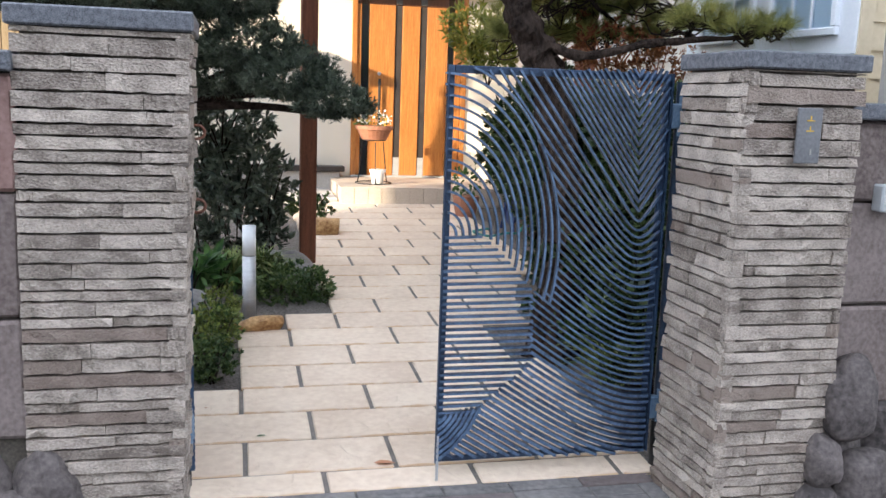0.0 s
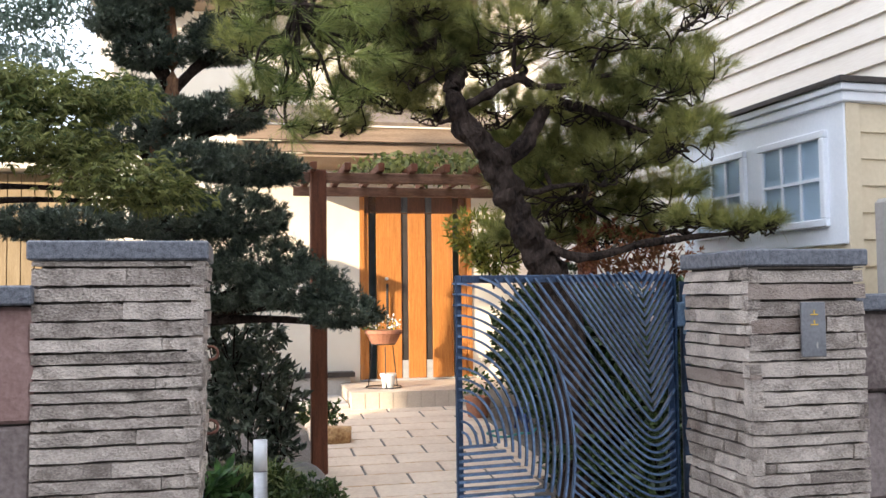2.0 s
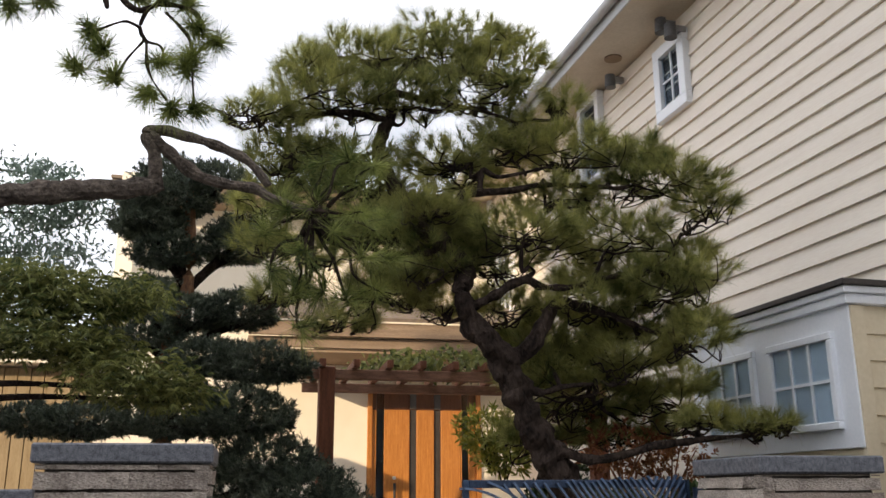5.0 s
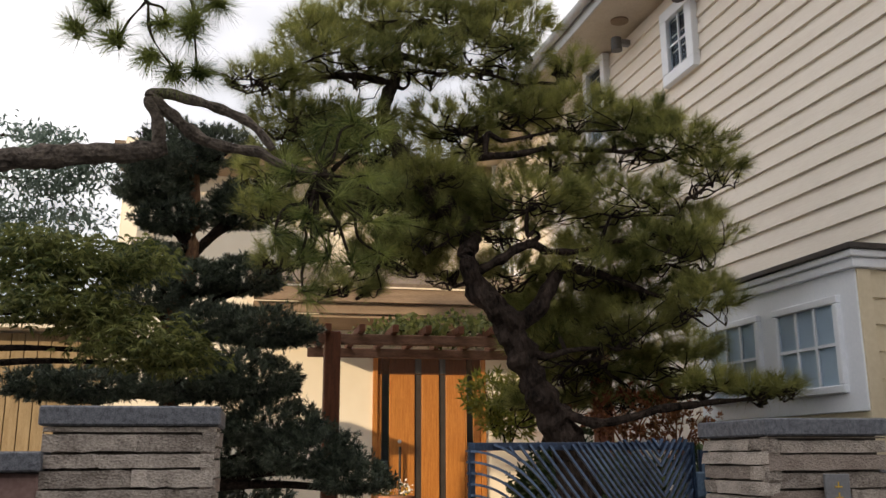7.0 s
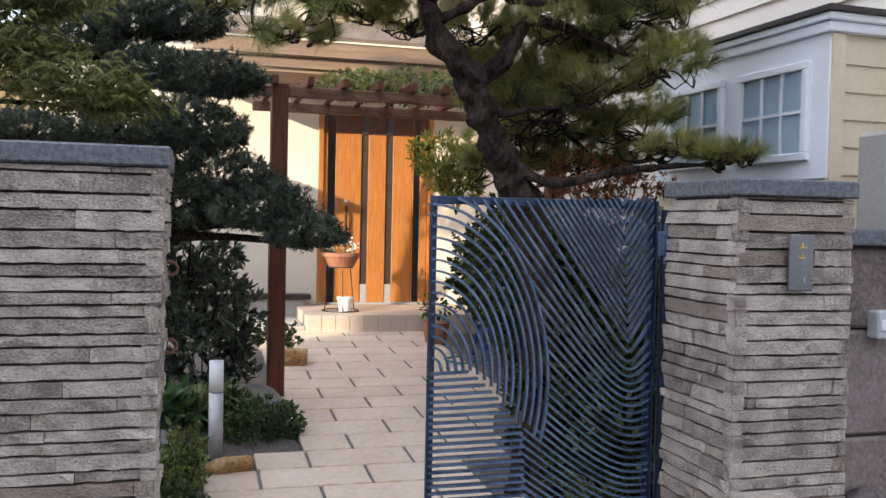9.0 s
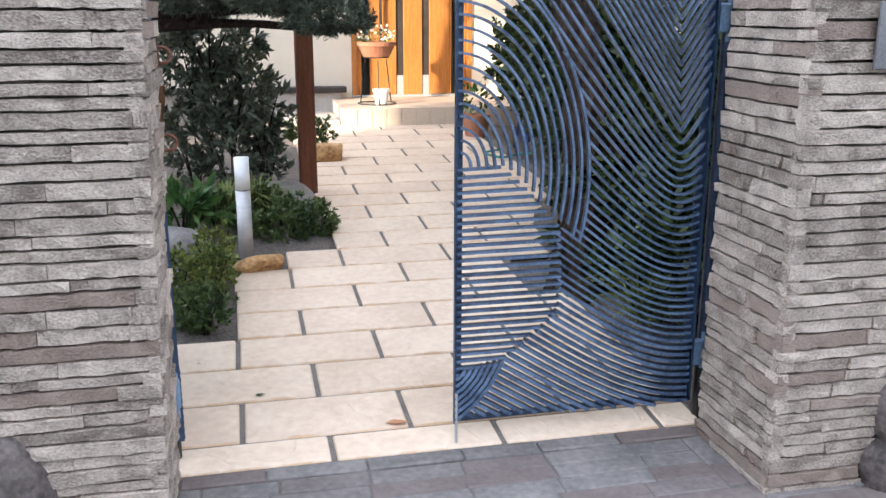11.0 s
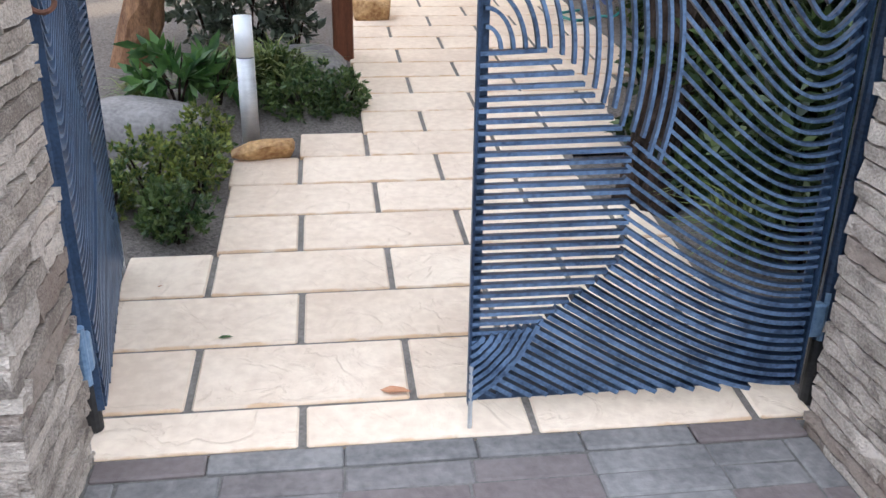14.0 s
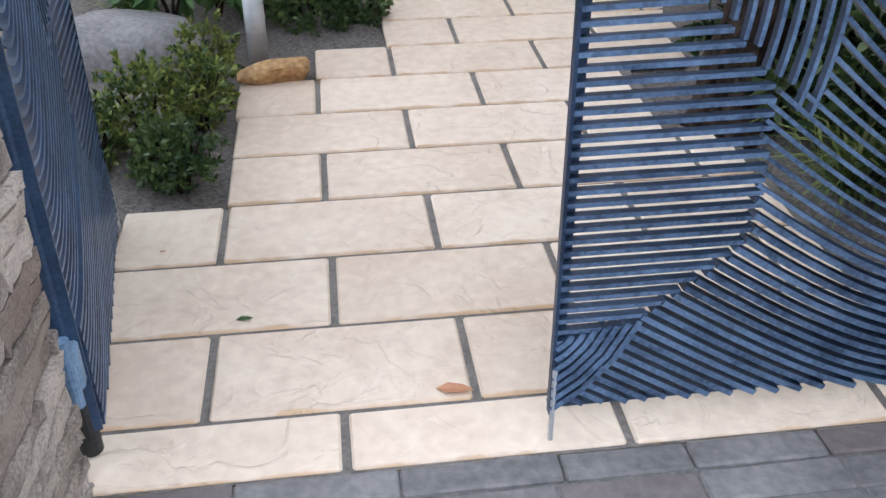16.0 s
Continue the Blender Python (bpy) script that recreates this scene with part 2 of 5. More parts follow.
def cleft(m, scale, depth, strength):
    """Adds the curving ridges of split stone to a material's relief."""
    nt = m.node_tree
    b = nt.nodes["Principled BSDF"]
    old = b.inputs["Normal"].links[0].from_socket
    g = nt.nodes.new("ShaderNodeNewGeometry")
    oi = nt.nodes.new("ShaderNodeObjectInfo")
    ad = nt.nodes.new("ShaderNodeVectorMath")
    ad.operation = "MULTIPLY_ADD"
    ad.inputs[1].default_value = (9, 9, 9)
    nt.links.new(oi.outputs["Random"], ad.inputs[0])
    nt.links.new(g.outputs["Position"], ad.inputs[2])
    n = nt.nodes.new("ShaderNodeTexNoise")
    n.inputs["Scale"].default_value, n.inputs["Detail"].default_value, n.inputs["Distortion"].default_value = scale, 4, 1.4
    nt.links.new(ad.outputs["Vector"], n.inputs["Vector"])
    r = nt.nodes.new("ShaderNodeValToRGB")
    r.color_ramp.elements[0].position, r.color_ramp.elements[1].position = 0.5, 0.56
    r.color_ramp.elements.new(0.38).color = (0.35, 0.35, 0.35, 1)
    r.color_ramp.elements.new(0.42).color = (0.1, 0.1, 0.1, 1)
    nt.links.new(n.outputs["Fac"], r.inputs["Fac"])
    bp = nt.nodes.new("ShaderNodeBump")
    bp.inputs["Strength"].default_value, bp.inputs["Distance"].default_value = strength, depth
    nt.links.new(r.outputs["Color"], bp.inputs["Height"])
    nt.links.new(old, bp.inputs["Normal"])
    nt.links.new(bp.outputs["Normal"], b.inputs["Normal"])


cleft(M_TILE, 4.5, 0.006, 0.55)
cleft(M_SLATE, 16.0, 0.006, 0.25)


def tint(m, colour, fac):
    """Mixes colour over a material's base colour where the socket fac is high."""
    nt = m.node_tree
    b = nt.nodes["Principled BSDF"]
    mix = nt.nodes.new("ShaderNodeMix")
    mix.data_type = "RGBA"
    mix.inputs["B"].default_value = (*colour, 1)
    nt.links.new(fac, mix.inputs["Factor"])
    nt.links.new(b.inputs["Base Color"].links[0].from_socket, mix.inputs["A"])
    nt.links.new(mix.outputs["Result"], b.inputs["Base Color"])


def edge_stain(m, colour, reach, strength):
    """Ochre weathering along the long sides of each slab, broken up by noise."""
    nt = m.node_tree
    tc, sep = nt.nodes.new("ShaderNodeTexCoord"), nt.nodes.new("ShaderNodeSeparateXYZ")
    nt.links.new(tc.outputs["Generated"], sep.inputs[0])
    away = nt.nodes.new("ShaderNodeMath")
    away.operation = "PINGPONG"
    away.inputs[1].default_value = 0.5
    nt.links.new(sep.outputs["Y"], away.inputs[0])
    n = nt.nodes.new("ShaderNodeTexNoise")
    n.inputs["Scale"].default_value, n.inputs["Detail"].default_value = 11, 4
    g = nt.nodes.new("ShaderNodeNewGeometry")
    nt.links.new(g.outputs["Position"], n.inputs["Vector"])
    k = nt.nodes.new("ShaderNodeMath")
    k.operation = "MULTIPLY_ADD"
    k.inputs[1].default_value = -reach * 2.2
    nt.links.new(n.outputs["Fac"], k.inputs[0])
    nt.links.new(away.outputs[0], k.inputs[2])
    r = nt.nodes.new("ShaderNodeMapRange")
    r.inputs["From Min"].default_value, r.inputs["From Max"].default_value = reach * 0.4 - reach * 1.1, -reach * 1.1
    r.inputs["To Min"].default_value, r.inputs["To Max"].default_value = 0.0, strength
    nt.links.new(k.outputs[0], r.inputs["Value"])
    tint(m, colour, r.outputs["Result"])


def odd_pieces(m, colour, share, strength):
    """Some pieces fired or split to another hue."""
    nt = m.node_tree
    o, r = nt.nodes.new("ShaderNodeObjectInfo"), nt.nodes.new("ShaderNodeMapRange")
    w = nt.nodes.new("ShaderNodeMath")
    w.operation = "MULTIPLY"
    w.inputs[1].default_value = 7.31
    f = nt.nodes.new("ShaderNodeMath")
    f.operation = "FRACT"
    nt.links.new(o.outputs["Random"], w.inputs[0])
    nt.links.new(w.outputs[0], f.inputs[0])
    r.inputs["From Min"].default_value, r.inputs["From Max"].default_value = 1 - share, 1 - share * 0.6
    r.inputs["To Max"].default_value = strength
    nt.links.new(f.outputs[0], r.inputs["Value"])
    tint(m, colour, r.outputs["Result"])


edge_stain(M_TILE, (0.62, 0.4, 0.22), 0.07, 0.75)
odd_pieces(M_BRICK, (0.15, 0.1, 0.092), 0.4, 0.5)
odd_pieces(M_SLATE, (0.2, 0.14, 0.11), 0.12, 0.6)


def glass(name, tint=(0.9, 0.95, 1.0), rough=0.03):
    m = bpy.data.materials.new(name)
    m.use_nodes = True
    b = m.node_tree.nodes["Principled BSDF"]
    b.inputs["Base Color"].default_value, b.inputs["Roughness"].default_value = (*tint, 1), rough
    b.inputs["Transmission Weight"].default_value, b.inputs["IOR"].default_value = 1.0, 1.13
    return m


M_GLASS = glass("window_glass", (0.75, 0.85, 0.92))
M_FROST = glass("frosted_glass", (0.75, 0.82, 0.82), 0.35)
# Sheets behind glass and door: the unlit rooms' darkness is painted into them.
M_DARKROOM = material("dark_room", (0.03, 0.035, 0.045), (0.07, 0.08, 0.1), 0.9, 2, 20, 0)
M_DIMSHEET = material("dim_sheet", (0.022, 0.028, 0.036), (0.055, 0.064, 0.078), 0.9, 3, 40, 0.1, stretch=(6, 6, 0.3))

# ---- mesh tools ----
def mesh_object(name, bm, mat, parent=None, smooth=False):
    me = bpy.data.meshes.new(name)
    bm.to_mesh(me)
    bm.free()
    me.materials.append(mat)
    if smooth:
        for p in me.polygons:
            p.use_smooth = True
    ob = new(name, me)
    ob.parent = parent
    return ob


def part(name, bm, mat, parent, label="", smooth=False):
    return tagged(mesh_object(name, bm, mat, parent, smooth), label)


def thing(name, label, category, group="", at=(0, 0, 0), kind=""):
    ob = new(name)
    ob.location = at
    ob.empty_display_size = 0.1
    return tagged(ob, label, category, group, kind)


def box(x0, x1, y0, y1, z0, z1, bevel=0.0, bm=None, rough=0.0):
    bm = bm or bmesh.new()
    made = bmesh.ops.create_cube(bm, size=1, matrix=Matrix.Translation(((x0 + x1) / 2, (y0 + y1) / 2, (z0 + z1) / 2)) @ Matrix.Diagonal((x1 - x0, y1 - y0, z1 - z0, 1)))
    if bevel:
        edges = {e for v in made["verts"] for e in v.link_edges}
        bmesh.ops.bevel(bm, geom=list(edges), offset=bevel, segments=1, affect="EDGES")
    if rough:
        for v in bm.verts:
            v.co += noise.noise_vector(v.co * 9) * rough
    return bm


def cyl(p0, p1, r0, r1=None, sides=16, bm=None, caps=True):
    bm = bm or bmesh.new()
    p0, p1 = Vector(p0), Vector(p1)
    r1 = r0 if r1 is None else r1
    m = Matrix.Translation((p0 + p1) / 2) @ (p1 - p0).to_track_quat("Z", "Y").to_matrix().to_4x4()
    bmesh.ops.create_cone(bm, cap_ends=caps, segments=sides, radius1=r0, radius2=r1, depth=(p1 - p0).length, matrix=m)
    return bm


def sweep(points, radii, sides=9, bm=None, knots=0.0, seed=0):
    """A limb: rings of uneven radius along a smooth line through the points."""
    bm = bm or bmesh.new()
    pts = [Vector(p) for p in points]
    line, rads = [], []
    for i in range(len(pts) - 1):
        a, b, c, d = pts[max(i - 1, 0)], pts[i], pts[i + 1], pts[min(i + 2, len(pts) - 1)]
        for k in range(6):
            s = k / 6
            line.append(0.5 * ((2 * b) + (c - a) * s + (2 * a - 5 * b + 4 * c - d) * s * s + (3 * b - 3 * c + d - a) * s ** 3))
            rads.append(radii[i] * (1 - s) + radii[i + 1] * s)
    line.append(pts[-1])
    rads.append(radii[-1])
    rings = []
    for i, (p, r) in enumerate(zip(line, rads)):
        ahead = (line[min(i + 1, len(line) - 1)] - line[max(i - 1, 0)]).normalized()
        q = ahead.to_track_quat("Z", "Y")
        ring = []
        for k in range(sides):
            a = 2 * math.pi * k / sides
            off = q @ Vector((math.cos(a), math.sin(a), 0))
            ring.append(bm.verts.new(p + off * r * (1 + knots * noise.noise((p + off * r) * 14 + Vector((seed, 0, 0))))))
        rings.append(ring)
    for a, b in zip(rings, rings[1:]):
        for k in range(sides):
            bm.faces.new((a[k], a[(k + 1) % sides], b[(k + 1) % sides], b[k]))
    bm.faces.new(rings[0][::-1])
    bm.faces.new(rings[-1])
    return bm


def strip(points, normal, thick, deep, bm=None):
    """A flat bar of that thickness bent along points in a plane with that normal."""
    bm = bm or bmesh.new()
    n = Vector(normal)
    rings = []
    for i, p in enumerate(points):
        ahead = (points[min(i + 1, len(points) - 1)] - points[max(i - 1, 0)]).normalized()
        side = ahead.cross(n) * (thick / 2)
        rings.append([bm.verts.new(p + side - n * deep / 2), bm.verts.new(p - side - n * deep / 2), bm.verts.new(p - side + n * deep / 2), bm.verts.new(p + side + n * deep / 2)])
    for a, b in zip(rings, rings[1:]):
        for k in range(4):
            bm.faces.new((a[k], a[(k + 1) % 4], b[(k + 1) % 4], b[k]))
    bm.faces.new(rings[0][::-1])
    bm.faces.new(rings[-1])
    bmesh.ops.recalc_face_normals(bm, faces=bm.faces)
    return bm


def boulder(cx, cy, cz, rx, ry, rz, seed, bm=None, lumps=0.22, level=3):
    bm = bm or bmesh.new()
    made = bmesh.ops.create_icosphere(bm, subdivisions=level, radius=1)
    for v in made["verts"]:
        k = 1 + lumps * noise.noise(v.co * 1.3 + Vector((seed * 3.1, 0, 0))) + lumps * 0.35 * noise.noise(v.co * 4 + Vector((0, seed, 0)))
        c = v.co * k
        c = Vector([math.copysign(abs(a) ** 0.8, a) for a in c])
        v.co = Vector((cx + c.x * rx, cy + c.y * ry, cz + c.z * rz))
    return bm


rng = np.random.default_rng(7)


def unit(v):
    return v / np.maximum(np.linalg.norm(v, axis=-1, keepdims=True), 1e-9)


def from_arrays(name, verts, faces, mat, parent=None, label=""):
    me = bpy.data.meshes.new(name)
    me.vertices.add(len(verts))
    me.vertices.foreach_set("co", np.asarray(verts, np.float32).ravel())
    n, k = faces.shape
    me.loops.add(n * k)
    me.loops.foreach_set("vertex_index", faces.astype(np.int32).ravel())
    me.polygons.add(n)
    me.polygons.foreach_set("loop_start", np.arange(0, n * k, k, dtype=np.int32))
    me.update()
    me.validate()
    me.materials.append(mat)
    ob = new(name, me)
    ob.parent = parent
    return tagged(ob, label)


def leaves(name, centres, ways, length, width, mat, parent=None, label="", droop=0.0):
    """Many small pointed leaves, each of two folded facets, growing from centres along ways."""
    n = len(centres)
    ln = length * rng.uniform(0.65, 1.25, (n, 1))
    w = unit(ways)
    side = unit(np.cross(w, rng.normal(size=(n, 3))))
    up = np.cross(side, w)
    mid = centres + w * ln * 0.5
    tip = centres + w * ln + np.array([0, 0, -1.0]) * droop * ln
    half = side * width * 0.5 * (ln / length)
    verts = np.stack([centres, mid + half + up * width * 0.12, tip, mid - half + up * width * 0.12], 1).reshape(-1, 3)
    base = np.arange(n)[:, None] * 4
    faces = np.concatenate([base + [[0, 1, 2]], base + [[0, 2, 3]]])
    return from_arrays(name, verts, faces, mat, parent, label)


def needles(name, tips, ways, length, mat, parent=None, label="", per=46, spread=0.95, width=0.0021):
    """Pine tufts: needles in a brush round each shoot's tip."""
    n = len(tips) * per
    c = np.repeat(tips, per, 0)
    w = unit(np.repeat(unit(ways), per, 0) + rng.normal(size=(n, 3)) * spread * 0.62)
    c = c - np.repeat(unit(ways), per, 0) * rng.uniform(0, 0.05, (n, 1))
    ln = length * rng.uniform(0.7, 1.15, (n, 1))
    side = unit(np.cross(w, rng.normal(size=(n, 3)))) * width / 2
    tip = c + w * ln + np.array([0, 0, -0.10]) * ln
    verts = np.stack([c - side, c + side, tip], 1).reshape(-1, 3)
    faces = np.arange(n * 3).reshape(-1, 3)
    return from_arrays(name, verts, faces, mat, parent, label)


def rosettes(name, tips, ways, length, width, mat, parent=None, per=12, spread=0.8, label=""):
    """Shoots, each a rosette of small leaves round its tip."""
    c = np.repeat(tips, per, 0) - np.repeat(unit(ways), per, 0) * rng.uniform(0, length * 0.9, (len(tips) * per, 1))
    w = np.repeat(unit(ways), per, 0) + rng.normal(size=c.shape) * spread
    return leaves(name, c, w, length, width, mat, parent, label)


def cushions(rows):
    """Pads (cx, cy, cz, rx, ry, rz) from centre, half width and half height."""
    return [(x, y, z, a, min(a, 0.32), c) for x, y, z, a, c in rows]


def in_pads(pads, per_area, shell=0.55, flat_under=0.35):
    """Random points in flattened cushions (cx, cy, cz, rx, ry, rz) and the outward ways there."""
    pts, ways = [], []
    for cx, cy, cz, rx, ry, rz in pads:
        n = int(per_area * (rx * ry + rx * rz + ry * rz) / 1.5)
        d = unit(rng.normal(size=(n, 3)))
        d[:, 2] = np.where(d[:, 2] < 0, d[:, 2] * flat_under, d[:, 2])
        lump = 1 + 0.16 * np.sin(d[:, :1] * 7 + cx * 9) * np.sin(d[:, 1:2] * 6 + cy * 7) + 0.1 * np.sin(d[:, :1] * 15 + d[:, 1:2] * 13 + cz * 5)
        r = rng.uniform(shell, 1.0, (n, 1)) ** 0.5 * lump
        pts.append(d * r * [rx, ry, rz] + [cx, cy, cz])
        ways.append(unit(d / [rx, ry, rz] * min(rx, rz)))
    return np.concatenate(pts), np.concatenate(ways)

# ---- ground, street, path ----
SLOPE, FRONT = 0.06, 3.49                   # the path climbs from the gate line


def ground_z(y):
    return max(0.0, y - FRONT) * SLOPE


bm = box(-60, 60, -60, 2.2, -0.3, -0.04)
tagged(mesh_object("road", bm, M_ASPHALT), "dark grey asphalt street before the gate", "road", kind="structure")
bm = bmesh.new()
rows_y = [2.2, 3.49, 3.5, 5, 7, 9.7, 14, 60]
prev = None
for y in rows_y:
    z = -0.035 if y < 3.5 else ground_z(min(y, 14)) - 0.035
    pair = [bm.verts.new((-60, y, z)), bm.verts.new((60, y, z))]
    if prev:
        bm.faces.new((prev[0], prev[1], pair[1], pair[0]))
    prev = pair
tagged(mesh_object("ground", bm, M_SOIL), "bare brown soil and grit of the garden", "ground", kind="structure")

path = thing("paved_path", "pale sandstone slab path with grey joints up to the porch", "path", kind="structure")
bm = bmesh.new()
for x0, x1, y0, y1 in ((0.02, 2.05, 3.49, 4.58), (0.33, 2.05, 4.58, 4.9), (0.33, 1.86, 4.9, 5.5), (0.62, 2.2, 5.5, 5.81), (0.93, 2.2, 5.81, 6.1), (0.93, 2.45, 6.1, 6.9), (0.93, 2.75, 6.9, 9.8)):
    v = [bm.verts.new((x, y, ground_z(y) - 0.008)) for x, y in ((x0, y0), (x1, y0), (x1, y1), (x0, y1))]
    bm.faces.new(v)
part("joint_bed", bm, M_JOINT, path, "grey mortar joints between the slabs")

TILE_MESH = {}


def slab_mesh(w, d, kind):
    key = (round(w, 3), round(d, 3), kind)
    if key not in TILE_MESH:
        bm = box(-w / 2, w / 2, -d / 2, d / 2, -0.03, 0.0, 0.006)
        for v in bm.verts:
            v.co += Vector((noise.noise(v.co * 7 + Vector((kind * 5, 0, 0))), noise.noise(v.co * 7 + Vector((0, kind * 5, 3))), 0)) * 0.004
        me = bpy.data.meshes.new("slab")
        bm.to_mesh(me)
        bm.free()
        me.materials.append(M_TILE)
        TILE_MESH[key] = me
    return TILE_MESH[key]


def piece(name, me, parent, m):
    ob = new(name, me)
    ob.parent = parent
    ob.matrix_basis = m
    return ob


# ---- gate pillars, walls ----
STONE_MESH = []
for k in range(10):
    bm = box(-0.5, 0.5, -0.5, 0.5, -0.5, 0.5)
    bmesh.ops.subdivide_edges(bm, edges=[e for e in bm.edges if abs(e.verts[0].co.x - e.verts[1].co.x) > 0.5], cuts=6)
    for v in bm.verts:
        s = Vector((k * 4.7, k * 1.3, 0))
        v.co.z += 0.1 * noise.noise(Vector((v.co.x * 6, v.co.z * 2, 0)) + s)
        v.co.y += 0.26 * noise.noise(Vector((v.co.x * 6, v.co.z * 3, 7)) + s)
    me = bpy.data.meshes.new("stone")
    bm.to_mesh(me)
    bm.free()
    me.materials.append(M_SLATE)
    STONE_MESH.append(me)


def courses(parent, origin, along, out, length, height, seed, grow=0.0, lean=0.0):
    """Thin split stones in uneven courses over one face. origin: the face's lower corner. grow: how much longer per metre up; lean: how far it leans out."""
    r = random.Random(seed)
    o, a, n = Vector(origin), Vector(along), Vector(out)
    z = 0.0
    turn = Matrix((a, -n, Vector((0, 0, 1)))).transposed().to_4x4()
    first = length
    while z < height - 0.012:
        length = first + grow * z
        h = min(r.choice((0.036, 0.042, 0.046, 0.05, 0.056)) * (0.92 + 0.14 * z / height), height - z)
        x = -r.uniform(0, 0.2)
        while x < length:
            w = r.uniform(0.2, 0.62)
            x0, x1 = max(x, 0), min(x + w, length)
            if x1 - x0 > 0.02:
                deep = 0.045
                sink = r.uniform(-0.006, 0.009)
                c = o + a * ((x0 + x1) / 2) + n * (sink - deep / 2 + lean * z) + Vector((0, 0, z + h / 2))
                tilt = r.uniform(-0.35, 0.35)
                piece("stone", STONE_MESH[r.randrange(10)], parent, Matrix.Translation(c) @ turn @ pose(0, 0, 0, 0, tilt, 0) @ Matrix.Diagonal((x1 - x0 - 0.002, deep, h - 0.008, 1)))
            x += w
        z += h


def gate_pillar(x0, x1, y0, y1, top, cap_h, inner, seed, label, lean=0.0):
    p = thing("gate_pillar", label, "pillar", "stone gate pillars")
    core = box(x0 + 0.025, x1 - 0.025, y0 + 0.025, y1 - 0.02, -0.04, top - cap_h)
    for v in core.verts:
        if v.co.x > x1 - 0.03 and v.co.z > 1:
            v.co.x += lean * top
    part("core", core, M_MORTARSHADED, p, "recessed mortar with the joints' shadow put into its colour")
    bm = box(x0 - 0.012, x1 + 0.01 + lean * top, y0 - 0.016, y1 + 0.01, top - cap_h, top, 0.006)
    part("cap", bm, M_GRANITE, p, "speckled grey granite cap")
    courses(p, (x0, y0, -0.03), (1, 0, 0), (0, -1, 0), x1 - x0, top - cap_h + 0.03, seed, grow=lean)
    if inner > 0:
        courses(p, (x1, y0, -0.03), (0, 1, 0), (1, 0, 0), y1 - y0, top - cap_h + 0.03, seed + 1, lean=lean)
    else:
        courses(p, (x0, y1, -0.03), (0, -1, 0), (-1, 0, 0), y1 - y0, top - cap_h + 0.03, seed + 1)
    return p


pillar_l = gate_pillar(-0.345, 0.124, 3.1, 3.52, 1.756, 0.06, 1, 11, "square gate pillar of thin split grey stones with granite cap", 0.025)
pillar_r = gate_pillar(1.99, 2.45, 2.985, 3.45, 1.722, 0.06, -1, 23, "square gate pillar of thin split grey stones carrying a name plate")


def garden_wall(name, x0, x1, y0, y1, top, cols, label):
    w = thing(name, label, "wall", kind="structure")
    part("core", box(x0, x1, y0 + 0.03, y1, -0.1, top - 0.06), M_MORTARSHADED, w)
    part("cap", box(x0, x1, y0 - 0.04, y1 + 0.03, top - 0.06, top, 0.006), M_GRANITE, w, "dark granite coping")
    r = random.Random(x0 * 10)
    z, row = 0.42, 0
    while z < top - 0.08:
        h = min(0.39, top - 0.06 - z)
        x = x0 if x0 > 0 else x1
        step = 1 if x0 > 0 else -1
        k = 0
        while x0 - 1e-6 <= x <= x1 + 1e-6 and k < 14:
            wd = r.uniform(0.3, 0.5)
            a, b = sorted((x, x + step * wd))
            a, b = max(a, x0), min(b, x1)
            if b - a > 0.05:
                bm = box(a + 0.004, b - 0.004, y0 + r.uniform(-0.006, 0.006), y0 + 0.1, z + 0.004, z + h - 0.004, 0.012, rough=0.006)
                part("block", bm, cols if (z + h > top - 0.1 and k == 0) else M_BLOCK, w)
            x += step * wd
            k += 1
        z += h
        row += 1
    x, k = x0, 0
    while x < x1:
        wd = r.uniform(0.22, 0.4)
        part("boulder", boulder(x + wd / 2, y0 + 0.06, 0.16 + r.uniform(-0.03, 0.05), wd * 0.56, 0.13, 0.25, x * 7), M_BOULDER, w)
        x += wd
        k += 1
    return w


garden_wall("wall_west", -6.0, -0.335, 3.1, 3.4, 1.62, M_PINK, "squared reddish and grey stone garden wall with granite coping")
garden_wall("wall_east", 2.43, 6.0, 3.06, 3.4, 1.56, M_BLOCK, "squared grey stone garden wall on rounded boulders")
for bx, by, bz, ra, rb, rc in ((2.53, 3.0, 0.46, 0.105, 0.085, 0.17), (2.43, 2.985, 0.24, 0.08, 0.07, 0.1), (2.62, 2.985, 0.12, 0.13, 0.09, 0.16), (2.42, 2.97, 0.05, 0.1, 0.08, 0.1), (-0.42, 3.06, 0.1, 0.14, 0.1, 0.16)):
    tagged(mesh_object("boulder", boulder(bx, by, bz, ra, rb, rc, bx * 5, level=4), M_BOULDER, None, True), "rounded dark boulder at the foot of the pillar", "boulder")

# ---- unseen blocks behind the camera, added to close the place and block light ----
# added to keep the sun off gate, path and siding but not the door
tagged(mesh_object("light_blocker", box(-32.2, -13, -24, -16, -0.05, 18.5), M_HOUSEGREY), "tall plain block added out of view to keep the sun off the gate", "house", kind="structure")
# added lower block, its height set to dim the faces towards the street
tagged(mesh_object("light_blocker", box(-12.9, 30, -24, -14, -0.05, 9.5), M_HOUSEGREY), "plain block added out of view to cut the street-side sky light", "house", kind="structure")

# added block that takes sky light from the faces looking west
tagged(mesh_object("light_blocker", box(-14, -9, -13, -1.8, -0.05, 9.0), M_HOUSEGREY), "plain block added out of view to cut the sky light from the west", "house", kind="structure")

